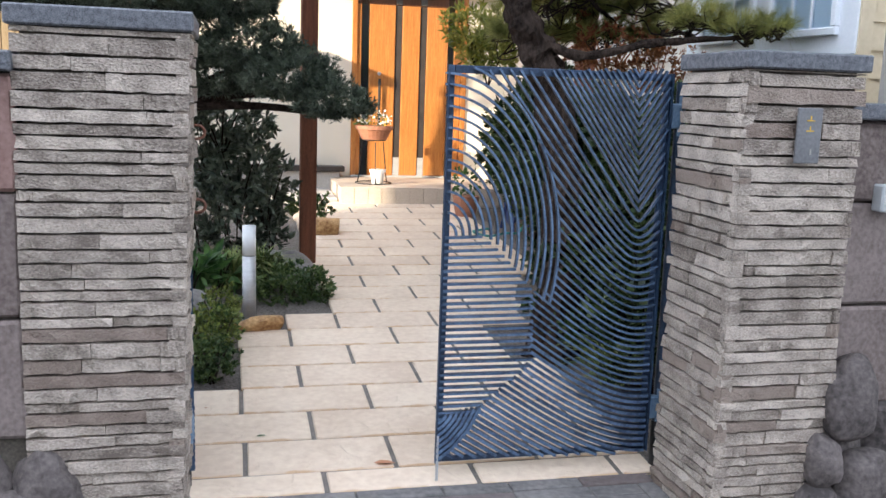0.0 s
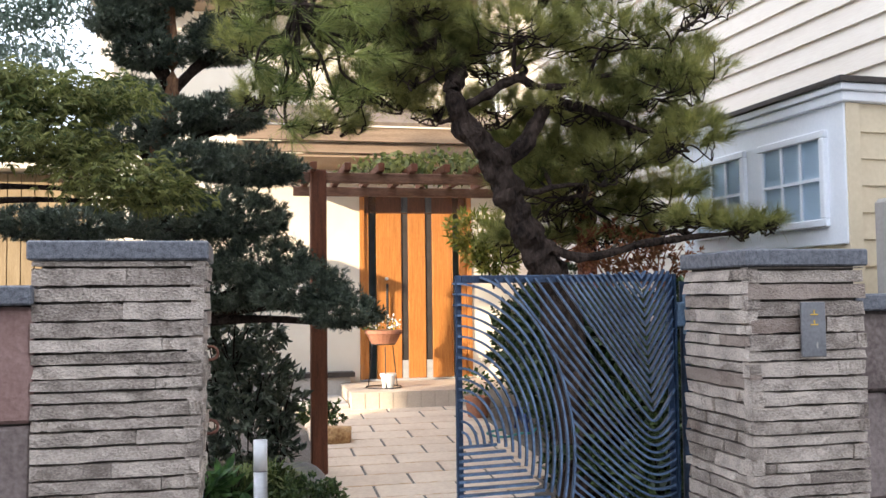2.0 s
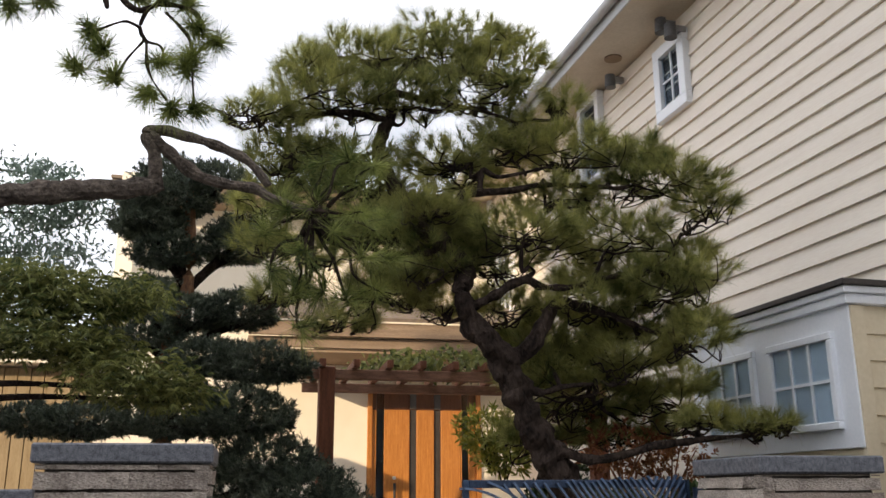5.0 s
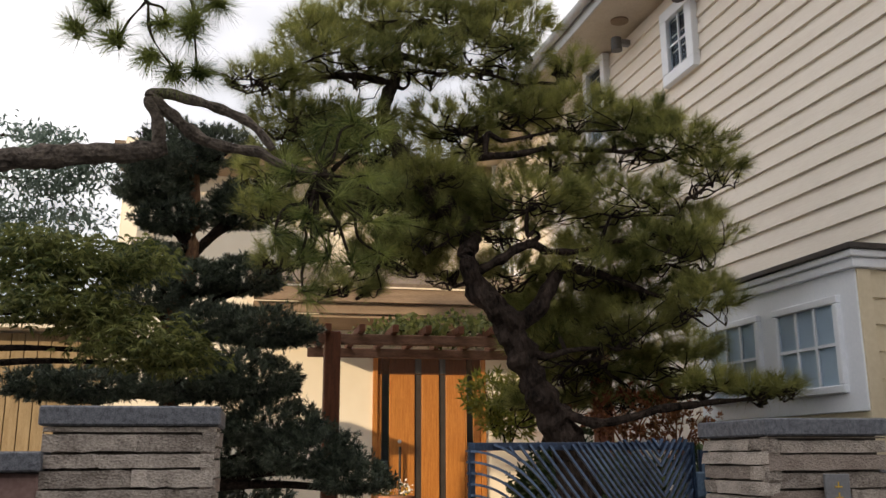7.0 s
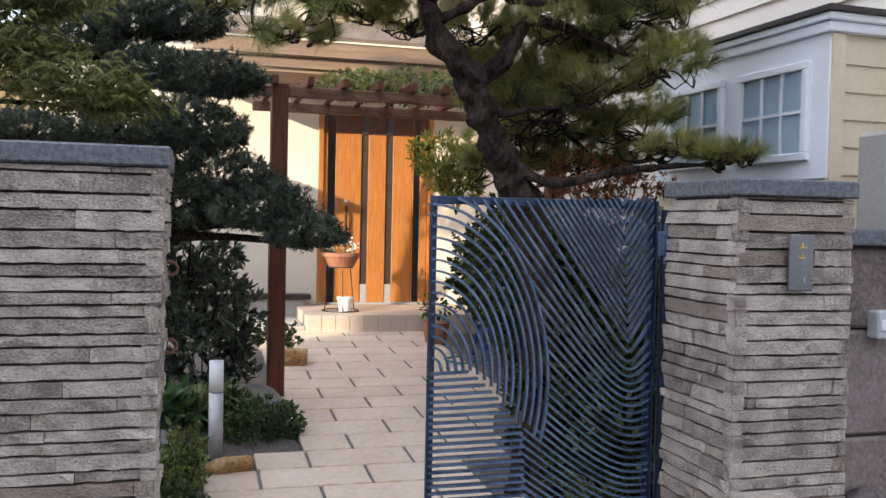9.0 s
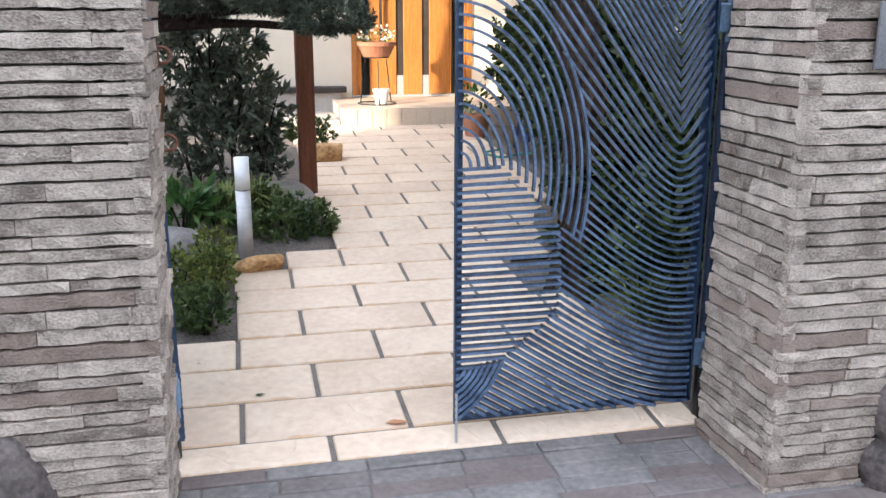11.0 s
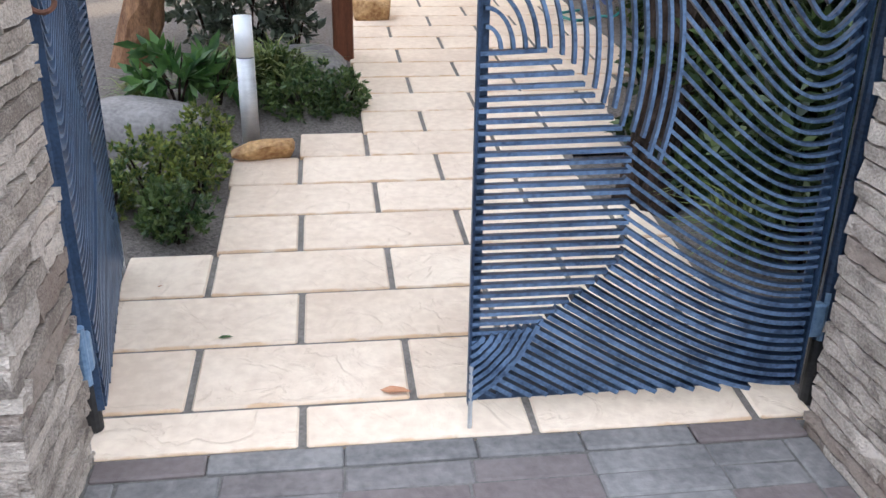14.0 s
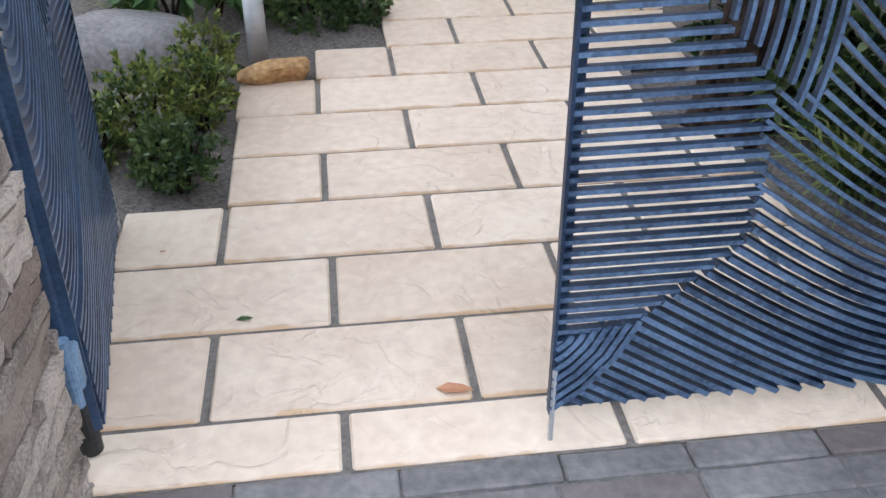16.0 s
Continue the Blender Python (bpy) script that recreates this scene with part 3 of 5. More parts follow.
# ---- neighbour's house with lapped siding ----
WX = 3.9
house_r = thing("neighbour_house", "two-storey house with cream lapped siding and white-trimmed windows", "house")
HE, EZ, EX = 11.95, 5.65, 3.36          # the far end, the eaves' height and edge
part("wall", box(WX + 0.03, WX + 8, 2.6, HE, -0.1, EZ), M_SIDING, house_r)
bm = box(EX, WX + 8.3, 2.2, HE + 0.3, EZ + 0.16, EZ + 0.22)
for v in bm.verts:
    if v.co.x > 5:
        v.co.z += 2.6
part("roof", bm, M_DARKTRIM, house_r, "dark roof edge")
part("soffit", box(EX + 0.02, WX + 0.1, 2.3, HE + 0.28, EZ, EZ + 0.03), M_EAVE, house_r, "pale tan soffit")
part("fascia", box(EX, EX + 0.018, 2.2, HE + 0.3, EZ - 0.02, EZ + 0.155, 0.004), M_GREYBOX, house_r, "pale grey eaves board")
gut = sweep([(EX - 0.05, 2.2, EZ + 0.11), (EX - 0.05, 5, EZ + 0.11), (EX - 0.05, 8, EZ + 0.11), (EX - 0.05, HE + 0.3, EZ + 0.11)], [0.048] * 4, 10)
part("gutter", gut, M_GREYBOX, house_r, "grey half-round eaves gutter", True)
part("corner_board", box(WX - 0.035, WX + 0.03, HE, HE + 0.08, 0, EZ - 0.004), M_WHITE, house_r)
SID = 0.1437
z0s = 0.3
lap = box(WX - 0.004, WX + 0.03, 2.6, HE, 0, SID + 0.01)
for v in lap.verts:
    if v.co.x < WX + 0.01 and v.co.z > 0.1:
        v.co.x = WX + 0.022
LAP = bpy.data.meshes.new("siding_board")
lap.to_mesh(LAP)
lap.free()
LAP.materials.append(M_SIDING)
k = 0
while z0s + k * SID < 5.6:
    piece("siding_board", LAP, house_r, Matrix.Translation((-0.012 if k % 2 else -0.0125, 0, z0s + k * SID)))
    k += 1


def window(parent, wall_x, y0, y1, z0, z1, cols, rows, frame=0.07, deep=0.05, name="window"):
    """A window in a wall that faces -x: casing, sash, bars, panes and a dark sheet for the dim room behind."""
    w = new(name)
    w.parent = parent
    x = wall_x
    bm = bmesh.new()
    for a, b, c, d in ((y0 - frame, y1 + frame, z1, z1 + frame), (y0 - frame, y1 + frame, z0 - frame, z0), (y0 - frame, y0, z0, z1), (y1, y1 + frame, z0, z1)):
        box(x - deep, x + 0.02, a, b, c, d, 0.006, bm)
    part("window_frame", bm, M_WHITE, w, "white window casing")
    bm = bmesh.new()
    for i in range(1, cols):
        y = y0 + (y1 - y0) * i / cols
        box(x - 0.02, x - 0.002, y - 0.009, y + 0.009, z0, z1, 0, bm)
    for j in range(1, rows):
        z = z0 + (z1 - z0) * j / rows
        box(x - 0.018, x - 0.004, y0, y1, z - 0.009, z + 0.009, 0, bm)
    part("glazing_bar", bm, M_WHITE, w)
    pane = part("pane", box(x - 0.012, x - 0.008, y0, y1, z0, z1), M_GLASS, w, "dark reflecting glass pane")
    pane.visible_shadow = False
    part("dim_sheet", box(x + 0.006, x + 0.015, y0, y1, z0, z1), M_DIMSHEET, w, "dark sheet put behind the glass for the unlit room")
    return w


# projecting bay
BX, BY0, BY1, BZ0, BZ1 = 3.4, 4.33, 5.96, 1.82, 2.675
bay = thing("bay_window", "white boxed bay with two barred windows on the neighbour's house", "bay window")
part("body", box(BX + 0.02, WX - 0.02, BY0 + 0.02, BY1, 0.0, BZ1 - 0.04), M_YELLOW, bay)
part("front_panel", box(BX - 0.012, BX + 0.02, BY0, BY1, BZ0, BZ1 - 0.1, 0.004), M_WHITE, bay, "white painted panel")
part("cornice", box(BX - 0.04, WX - 0.02, BY0 - 0.03, BY1 + 0.02, BZ1 - 0.1, BZ1 - 0.046, 0.005), M_WHITE, bay, "white moulded cornice")
part("cornice", box(BX - 0.06, WX - 0.02, BY0 - 0.05, BY1 + 0.03, BZ1 - 0.044, BZ1 - 0.005, 0.005), M_WHITE, bay)
part("flashing", box(BX - 0.08, WX - 0.015, BY0 - 0.07, BY1 + 0.05, BZ1 - 0.004, BZ1 + 0.028, 0.004), M_DARKTRIM, bay, "dark metal flashing")
for k in range(14):
    lap = box(BX + 0.085, WX - 0.02, BY0 - 0.002, BY0 + 0.02, 0.55 + k * SID, 0.55 + k * SID + SID + 0.006 if k < 13 else BZ1 - 0.105)
    for v in lap.verts:
        if v.co.y < BY0 + 0.01 and v.co.z > 0.6 + k * SID:
            v.co.y = BY0 + 0.012
    part("siding_board", lap, M_YELLOW, bay)
part("corner_board", box(BX - 0.002, BX + 0.08, BY0 - 0.012, BY0 + 0.02, BZ0 - 0.3, BZ1 - 0.105), M_YELLOW, bay)
window(bay, BX - 0.012, 4.505, 5.01, 1.965, 2.405, 3, 2, 0.045, 0.03)
window(bay, BX - 0.012, 5.245, 5.75, 1.965, 2.405, 3, 2, 0.045, 0.03)
window(house_r, WX - 0.02, 6.575, 6.89, 4.86, 5.35, 2, 2, 0.105, 0.05)
window(house_r, WX - 0.02, 8.24, 8.6, 4.75, 5.56, 1, 2, 0.08, 0.06)
window(house_r, WX - 0.02, 11.05, 11.62, 3.85, 4.7, 2, 1, 0.08, 0.06)
for y, z in ((6.64, 5.47), (6.49, 5.34), (7.67, 5.42)):
    lamp = thing("outdoor_sensor_lamp", "small grey round sensor lamp on the siding", "lamp", "sensor lamps")
    part("housing", cyl((WX - 0.16, y, z), (WX - 0.16, y, z + 0.13), 0.055, 0.05, 14), M_LAMPGREY, lamp)
    part("bracket", box(WX - 0.12, WX - 0.022, y - 0.03, y + 0.03, z + 0.06, z + 0.12, 0.006), M_PLATE, lamp)
vent = thing("soffit_vent", "round bronze vent in the soffit", "vent")
part("grille", cyl((WX - 0.2, 7.5, EZ - 0.014), (WX - 0.2, 7.5, EZ - 0.002), 0.085, 0.085, 20), M_FASCIA, vent)

# the neighbour's house stands a little askew to the gate
SKEW = Matrix.Translation((3.4, 4.4, 0)) @ pose(0, 0, 0, 0, 0, 3.2) @ Matrix.Translation((-3.4, -4.4, 0))
for ob in list(scene.collection.objects):
    if ob.parent is None and ob.name.split(".")[0] in ("neighbour_house", "bay_window", "outdoor_sensor_lamp", "soffit_vent"):
        ob.matrix_basis = SKEW

# ---- the house at the path's end ----
DY = 11.0
house = thing("entrance_house", "cream stuccoed house with low tiled entrance roof", "house")
part("wall", box(-1.2, 1.635, DY, DY + 0.2, 0.3, 3.5), M_STUCCO, house, "cream stucco wall")
part("wall", box(3.03, 3.86, DY, DY + 0.2, 0.3, 3.5), M_STUCCO, house)
part("wall", box(1.635, 3.03, DY, DY + 0.2, 2.89, 3.5), M_STUCCO, house)
part("side_wall", box(-1.4, -1.2, DY, 16, 0.2, 5.4), M_STUCCO, house)
part("plinth", box(-1.22, 1.5, DY - 0.16, DY - 0.002, 0.2, 0.62, 0.01), M_CONC, house, "pale concrete plinth")
part("ledge", box(-1.22, 1.55, DY - 0.2, DY - 0.002, 0.622, 0.68, 0.005), M_DARKTRIM, house, "dark sill ledge")
part("fascia", box(0.2, 3.8, 9.86, 9.9, 3.26, 3.42, 0.004), M_FASCIA, house, "weathered wooden eaves board")
part("fascia", box(0.2, 3.8, 9.93, 9.97, 3.14, 3.255, 0.004), M_FASCIA, house)
part("soffit", box(0.2, 3.8, 9.975, DY - 0.002, 3.1, 3.13), M_SOFFIT, house)
bm = box(0.1, 3.85, 9.82, 11.4, 3.43, 3.47)
for v in bm.verts:
    if v.co.y > 11:
        v.co.z += 0.5
part("roof", bm, M_ROOF, house, "brown sloping entrance roof")
part("upper_wall", box(-1.2, 3.8, 12.6, 12.8, 3.0, 5.55), M_STUCCO, house, "cream upper storey wall")
part("upper_fascia", box(-1.7, 3.85, 12.05, 12.1, 5.48, 5.65, 0.005), M_FASCIA, house, "beige roof edge board")
bm = box(-1.7, 3.85, 12.0, 17, 5.655, 5.7)
for v in bm.verts:
    if v.co.y > 15:
        v.co.z += 0.8
part("upper_roof", bm, M_ROOF, house)
part("upper_soffit", box(-1.7, 3.85, 12.102, 12.6, 5.46, 5.485), M_SOFFIT, house)
bm = bmesh.new()
gv = [bm.verts.new(c) for c in ((1.7, 12.2, 4.55), (2.9, 12.2, 4.1), (2.9, 12.58, 4.22), (1.7, 12.58, 4.67))]
bm.faces.new(gv)
bmesh.ops.solidify(bm, geom=bm.faces[:], thickness=0.06)
part("gable_roof", bm, M_ORANGE, house, "orange tiled pent roof")

porch = thing("porch_step", "low tiled porch step before the front door", "step", kind="structure")
PZ, PY = 0.55, 9.72
part("top", box(1.38, 3.4, PY + 0.012, DY + 0.1, 0.2, PZ - 0.004, 0.004), M_PORCH, porch)
for k in range(13):
    part("riser_tile", box(1.38 + k * 0.15 + 0.003, 1.53 + k * 0.15 - 0.003, PY, PY + 0.012, 0.36, PZ, 0.003), M_PORCH, porch)
part("side_slab", box(0.35, 1.37, 9.85, DY - 0.17, 0.2, 0.42, 0.01), M_CONC, porch, "pale concrete apron")

door = thing("front_door", "warm orange-brown wooden entrance door with narrow glass strips", "door")
X0, X1, Z0, ZT, Z1 = 1.635, 3.03, PZ, 2.58, 2.88
for a, b in ((X0, X0 + 0.06), (X1 - 0.06, X1)):
    part("jamb", box(a, b, DY - 0.03, DY + 0.15, Z0, Z1, 0.004), M_DOOR, door)
part("head", box(X0 + 0.06, X1 - 0.06, DY - 0.03, DY + 0.15, Z1 - 0.05, Z1, 0.004), M_DOORSHADED, door)
part("transom", box(X0 + 0.06, X1 - 0.06, DY + 0.02, DY + 0.08, ZT, Z1 - 0.05), M_DOORSHADED, door, "transom panel coloured dark for the shade of the eaves")
edges = [1.695, 1.752, 1.842, 2.155, 2.235, 2.455, 2.535, 2.78, 2.8, 2.875, 2.97]
kinds = "wgwdwdwwgw"
for a, b, kd in zip(edges, edges[1:], kinds):
    if kd == "w":
        part("panel", box(a, b - 0.004, DY + 0.0, DY + 0.06, Z0 + 0.02, ZT - 0.004, 0.006), M_DOOR, door)
    elif kd == "d":
        part("dark_strip", box(a, b - 0.004, DY + 0.02, DY + 0.05, Z0 + 0.24, ZT - 0.004), M_DARKTRIM, door, "dark recessed glass strip")
        part("steel_foot", box(a, b - 0.004, DY + 0.01, DY + 0.05, Z0 + 0.02, Z0 + 0.236), M_STEEL, door)
        part("steel_foot", box(a, b - 0.004, DY + 0.0, DY + 0.05, ZT + 0.01, ZT + 0.2), M_LAMPGREY, door)
    else:
        part("glass_strip", box(a, b - 0.004, DY + 0.02, DY + 0.05, Z0 + 0.02, Z1 - 0.06), M_FROST, door, "frosted sidelight strip")
        part("backing", box(a, b - 0.004, DY + 0.06, DY + 0.08, Z0 + 0.02, Z1 - 0.06), M_DIMSHEET, door)
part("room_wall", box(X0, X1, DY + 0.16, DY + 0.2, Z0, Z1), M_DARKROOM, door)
hx = X0 + 0.33
hd = part("handle", cyl((hx, DY - 0.05, 1.15), (hx, DY - 0.05, 1.72), 0.016, 0.016, 10), M_BLACK, door, "long black pull handle")
part("fixing", cyl((hx, DY - 0.05, 1.2), (hx, DY + 0.0, 1.2), 0.012, None, 8), M_BLACK, hd)
part("fixing", cyl((hx, DY - 0.05, 1.67), (hx, DY + 0.0, 1.67), 0.012, None, 8), M_BLACK, hd)
for z in (1.1, 1.78):
    part("lock", cyl((hx, DY - 0.012, z), (hx, DY + 0.0, z), 0.022, None, 14), M_STEEL, door, "round brass lock")
part("threshold", box(X0, X1, DY - 0.05, DY + 0.1, PZ - 0.002, PZ + 0.02, 0.003), M_STEEL, door)

# side building with tan boards behind the trees
shed = thing("side_building", "low tan boarded outbuilding with pale roof edge", "outbuilding")
for k in range(39):
    part("board", box(-5.6 + k * 0.115, -5.6 + k * 0.115 + 0.108, 8.9, 8.93, 0.2, 2.72, 0.004), M_FENCE, shed)
part("backing", box(-5.6, -1.12, 8.935, 9.1, 0.2, 2.72), M_FENCE, shed)
part("roof_edge", box(-5.8, -0.98, 8.7, 9.3, 2.74, 2.84, 0.006), M_STUCCO, shed, "pale roof edge board")
part("corner_post", box(-1.112, -1.04, 8.88, 8.96, 0.2, 2.735, 0.004), M_STUCCO, shed)
tagged(mesh_object("wall_far_west", box(-12, -11.8, 3, 30, -0.1, 2.4), M_HOUSEGREY), "plain wall closing the garden", "wall", kind="structure")

# ---- pergola ----
pergola = thing("pergola", "red-brown timber pergola with notched rafters over the path", "pergola")
PGX, PGY, PGZ = 0.86, 7.2, 2.5
part("post", box(PGX - 0.08, PGX + 0.045, PGY - 0.06, PGY + 0.07, 0.15, PGZ + 0.06, 0.008), M_POST, pergola, "dark red-brown square post")
part("post", box(3.0, 3.13, PGY - 0.06, PGY + 0.07, 0.15, PGZ - 0.04, 0.008), M_POST, pergola)
for y in (PGY + 0.01, PGY + 0.95):
    part("beam", box(PGX - 0.2 if y < 7.5 else PGX - 0.16, 3.25, y - 0.035, y + 0.035, PGZ - 0.035, PGZ + 0.045, 0.006), M_BEAM, pergola)
for k in range(10):
    x = PGX - 0.06 + k * 0.262
    part("rafter", box(x - 0.025, x + 0.025, PGY - 0.14, PGY + 1.1, PGZ + 0.046, PGZ + 0.11, 0.005), M_POST, pergola)
vp, vw = in_pads(((2.0, 7.6, 2.66, 0.85, 0.5, 0.1), (2.7, 7.6, 2.72, 0.5, 0.5, 0.16), (1.5, 7.7, 2.64, 0.4, 0.3, 0.06)), 3000, 0.2, 0.8)
vine = thing("climbing_vine", "light green vine lying on the pergola rafters", "vine")
leaves("foliage", vp, vw + rng.normal(size=vw.shape) * 0.8, 0.07, 0.04, M_MAPLE, vine, droop=0.2)
part("stem", sweep([(1.3, 7.4, PGZ + 0.12), (1.8, 7.6, PGZ + 0.13), (2.4, 7.5, PGZ + 0.14), (3.0, 7.7, PGZ + 0.13)], [0.008, 0.01, 0.01, 0.008], 6), M_BARK, vine)

# ---- gate leaves of bent flat bars ----
GW, GH = 0.917, 1.575


def leaf_uv(x, y):
    """From the drawing's units of the pattern to metres on the leaf: across from the free side, up from the foot."""
    k = (y - 112) / 700
    left, right = 803 - 31 * k, 1190 - 50 * k
    u = (x - left) / (right - left)
    top, foot = 112 + 15 * u, 817 - 14 * u
    return u * GW, (1 - (y - top) / (foot - top)) * GH


def first_ring(y):
    """How far right the outermost ring of the eye pattern reaches at that height."""
    s = (y - 402) / 290
    return 797 + 186 * math.sqrt(max(0.0, 1 - s * s)) if s < 0.36 else None


def left_limit(y):
    if y < 500:
        return first_ring(y)
    if y < 632:
        return 939
    return 939 - (y - 632) * 1.14 if y < 712 else 848 - (y - 712) * 0.73


def gate_curves():
    """The bars of the pattern, as runs of points on the leaf."""
    runs = []
    # rings of the eye, from the free side down to the slanting seam
    n = 16
    for i in range(1, n + 1):
        b = 290 * i / n + 4
        a = b * 0.64
        run = []
        for k in range(40):
            ang = math.pi / 2 - k * math.pi * 0.78 / 39
            x, y = 797 + a * math.cos(ang), 402 - b * math.sin(ang)
            seam = 402 if x < 850 else 402 + (x - 850) ** 1.25 * 0.36
            if y > seam or y < 115:
                if run and y > seam:
                    break
                continue
            run.append((x, y))
        runs.append(run)
    # level bars beside the free edge
    y = 404.0
    while y < 735:
        if y < 500:
            right = 850 + ((y - 402) / 0.36) ** 0.8
        else:
            right = left_limit(y)
        right = min(right, 941)
        runs.append([(804 - (y - 112) * 0.0443, y + 2), ((795 + right) / 2, y + 1), (right, y)])
        y += 11.7
    # the swinging waves that sweep to the hinge side
    depth = 132.0
    while depth < 1150:
        d = depth - 370
        e = max(d, 0)
        r = 70 * e / (e + 50) + 0.12 * e
        lean = 0.72 + 0.88 / (1 + (e / 165) ** 2.0)
        rise = 0.72 + 0.75 / (1 + (e / 110) ** 2.0)
        run = []
        for k in range(101):
            x = 770 + k * 4.3
            g = math.sqrt(((lean if x < 1127 else rise) * (x - 1127)) ** 2 + r * r) - r
            y = depth - g
            lim = left_limit(y) if y > 112 else None
            lim = lim - 7 if lim is not None and 500 < y < 712 else lim
            right = 1187 - 50 * (y - 112) / 700
            if y < 118 or y > 807 or x > right or (lim is not None and x < lim) or (lim is None and y > 112 and x < 797):
                if len(run) > 2:
                    runs.append(run)
                run = []
                continue
            run.append((x, y))
        if len(run) > 2:
            runs.append(run)
        depth += 16.5 if depth < 380 else 12.6 if depth < 560 else 11.4
    # the small fan in the lower corner
    for i in range(7):
        s = (i + 1) / 7
        x0, y0, x1, y1 = 777 - 5 * s, 728 + 82 * s, 780 + 66 * s, 727 - 14 * s
        runs.append([(x0, y0), (x0 * 0.7 + x1 * 0.3 + 5 * s, y0 * 0.7 + y1 * 0.3 + 6 * s), (x0 * 0.35 + x1 * 0.65 + 6 * s, y0 * 0.35 + y1 * 0.65 + 6 * s), (x1, y1)])
    return runs


def gate_leaf(label, mirror):
    g = thing("gate_leaf", label, "gate", "pair of garden gate leaves")
    side = -1 if mirror else 1

    def at(u, v):
        return Vector((side * (u - GW), 0, v))
    # flat frame bars at the back, the pattern's bars notched over them
    for u0, u1, v0, v1 in ((0, 0.026, 0, GH), (GW - 0.03, GW - 0.004, 0, GH), (0.027, GW - 0.031, GH - 0.03, GH), (0.027, GW - 0.031, 0, 0.024)):
        a, b = at(u0, v0), at(u1, v1)
        part("frame_bar", box(min(a.x, b.x), max(a.x, b.x), 0.009, 0.017, v0, v1, 0.002), M_BLUE, g)
    for u, back in ((0.0, 0.0085), (GW, 0.036)):
        a = at(u, 0)
        part("stile_edge", box(a.x - 0.0035, a.x + 0.0035, -0.011, back, 0, GH), M_BLUE, g)
    for run in gate_curves():
        pts = [at(*leaf_uv(x, y)) for x, y in run]
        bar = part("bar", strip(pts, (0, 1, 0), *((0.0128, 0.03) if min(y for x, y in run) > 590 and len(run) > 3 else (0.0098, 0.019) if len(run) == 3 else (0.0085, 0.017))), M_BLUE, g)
        bar.data.materials.append(M_BLUEWORNLIT)
        # lit, worn tone on faces to front and back, shaded tone on the flanks
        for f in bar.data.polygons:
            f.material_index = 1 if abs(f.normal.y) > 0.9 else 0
    for v in (0.14, 1.36):
        a, b = sorted((side * 0.004, side * 0.046))
        h = part("hinge", box(a, b, -0.008, 0.024, v, v + 0.1, 0.006), M_HINGE, g, "pale blue hinge block")
        part("pin", cyl((side * 0.05, 0.012, v - 0.03), (side * 0.05, 0.012, v + 0.13), 0.014, None, 12), M_HINGE, h)
    part("latch_rod", cyl((side * (0.004 - GW), -0.01, -0.07), (side * (0.004 - GW), -0.01, 0.12), 0.006, None, 8), M_STEEL, g, "thin steel drop bolt")
    return g


leaf_r = gate_leaf("closed blue-grey metal gate leaf of curving flat bars", False)
leaf_r.matrix_basis = pose(1.996, 3.545, 0.075, 0, 0, 0.6)
leaf_l = gate_leaf("open blue-grey metal gate leaf swung inwards beside the pillar", True)
leaf_l.matrix_basis = pose(0.13, 3.61, 0.07, 0, 0, 98.0)
for x, y in ((0.105, 3.62), (2.05, 3.565)):
    gp = thing("gate_post", "slim dark blue metal gate post beside the pillar", "post", "gate posts")
    part("shaft", cyl((x, y, 0), (x, y, 1.62), 0.022, None, 14), M_BLUE, gp)
    part("foot", cyl((x, y, -0.02), (x, y, 0.2), 0.024, None, 14), M_BLACK, gp)
for z in (1.375, 1.11):
    ring = thing("iron_ring", "rusty iron ring on the edge of the pillar", "ring", "iron rings")
    cp = [(0.165 + 0.028 * math.cos(a), 3.55, z + 0.024 * math.sin(a)) for a in [k * math.pi / 6 for k in range(12)]]
    bm = sweep(cp + [cp[0]], [0.006] * 13, 6)
    part("loop", bm, M_RUSTIRON, ring)

# ---- name plate, boxes on the walls ----
plate = thing("name_plate", "upright grey metal name plate with small gilt characters", "name plate")
part("panel", box(2.175, 2.270, 2.955, 2.967, 1.345, 1.535, 0.003), M_PLATE, plate)
for z in (1.49, 1.455):
    part("mark", box(2.21, 2.238, 2.9525, 2.956, z, z + 0.004), M_GOLD, plate)
    part("mark", box(2.222, 2.226, 2.9532, 2.9556, z + 0.005, z + 0.018), M_GOLD, plate)
part("mark", box(2.230, 2.236, 2.9535, 2.956, 1.375, 1.395), M_CONC, plate)
inter = thing("intercom", "small grey wall box with a pale cover", "intercom")
part("case", box(2.580, 2.660, 3.0, 3.06, 1.17, 1.27, 0.006), M_GREYBOX, inter)
part("button_panel", box(2.590, 2.650, 2.994, 3.001, 1.2, 1.24, 0.002), M_OPAL, inter)
meter = thing("meter_box", "tall grey plastic meter cabinet behind the wall", "meter box")
part("body", box(3.17, 3.67, 3.6, 3.85, 0.2, 2.0, 0.02), M_TAUPE, meter)
part("lock", box(3.2, 3.21, 3.592, 3.601, 1.7, 1.73), M_BLACK, meter)

# ---- bollard lamp ----
bol = thing("bollard_lamp", "short round steel bollard lamp with white opal head", "lamp")
BXc, BYc, BZc = 0.376, 5.7, 0.138
part("shaft", cyl((BXc, BYc, BZc), (BXc, BYc, BZc + 0.4), 0.041, None, 24), M_STEEL, bol, "brushed steel tube", True)
part("head", cyl((BXc, BYc, BZc + 0.406), (BXc, BYc, BZc + 0.585), 0.041, None, 24), M_OPAL, bol, "white opal diffuser", True)
part("ring", cyl((BXc, BYc, BZc + 0.4), (BXc, BYc, BZc + 0.406), 0.037, None, 24), M_BLACK, bol)

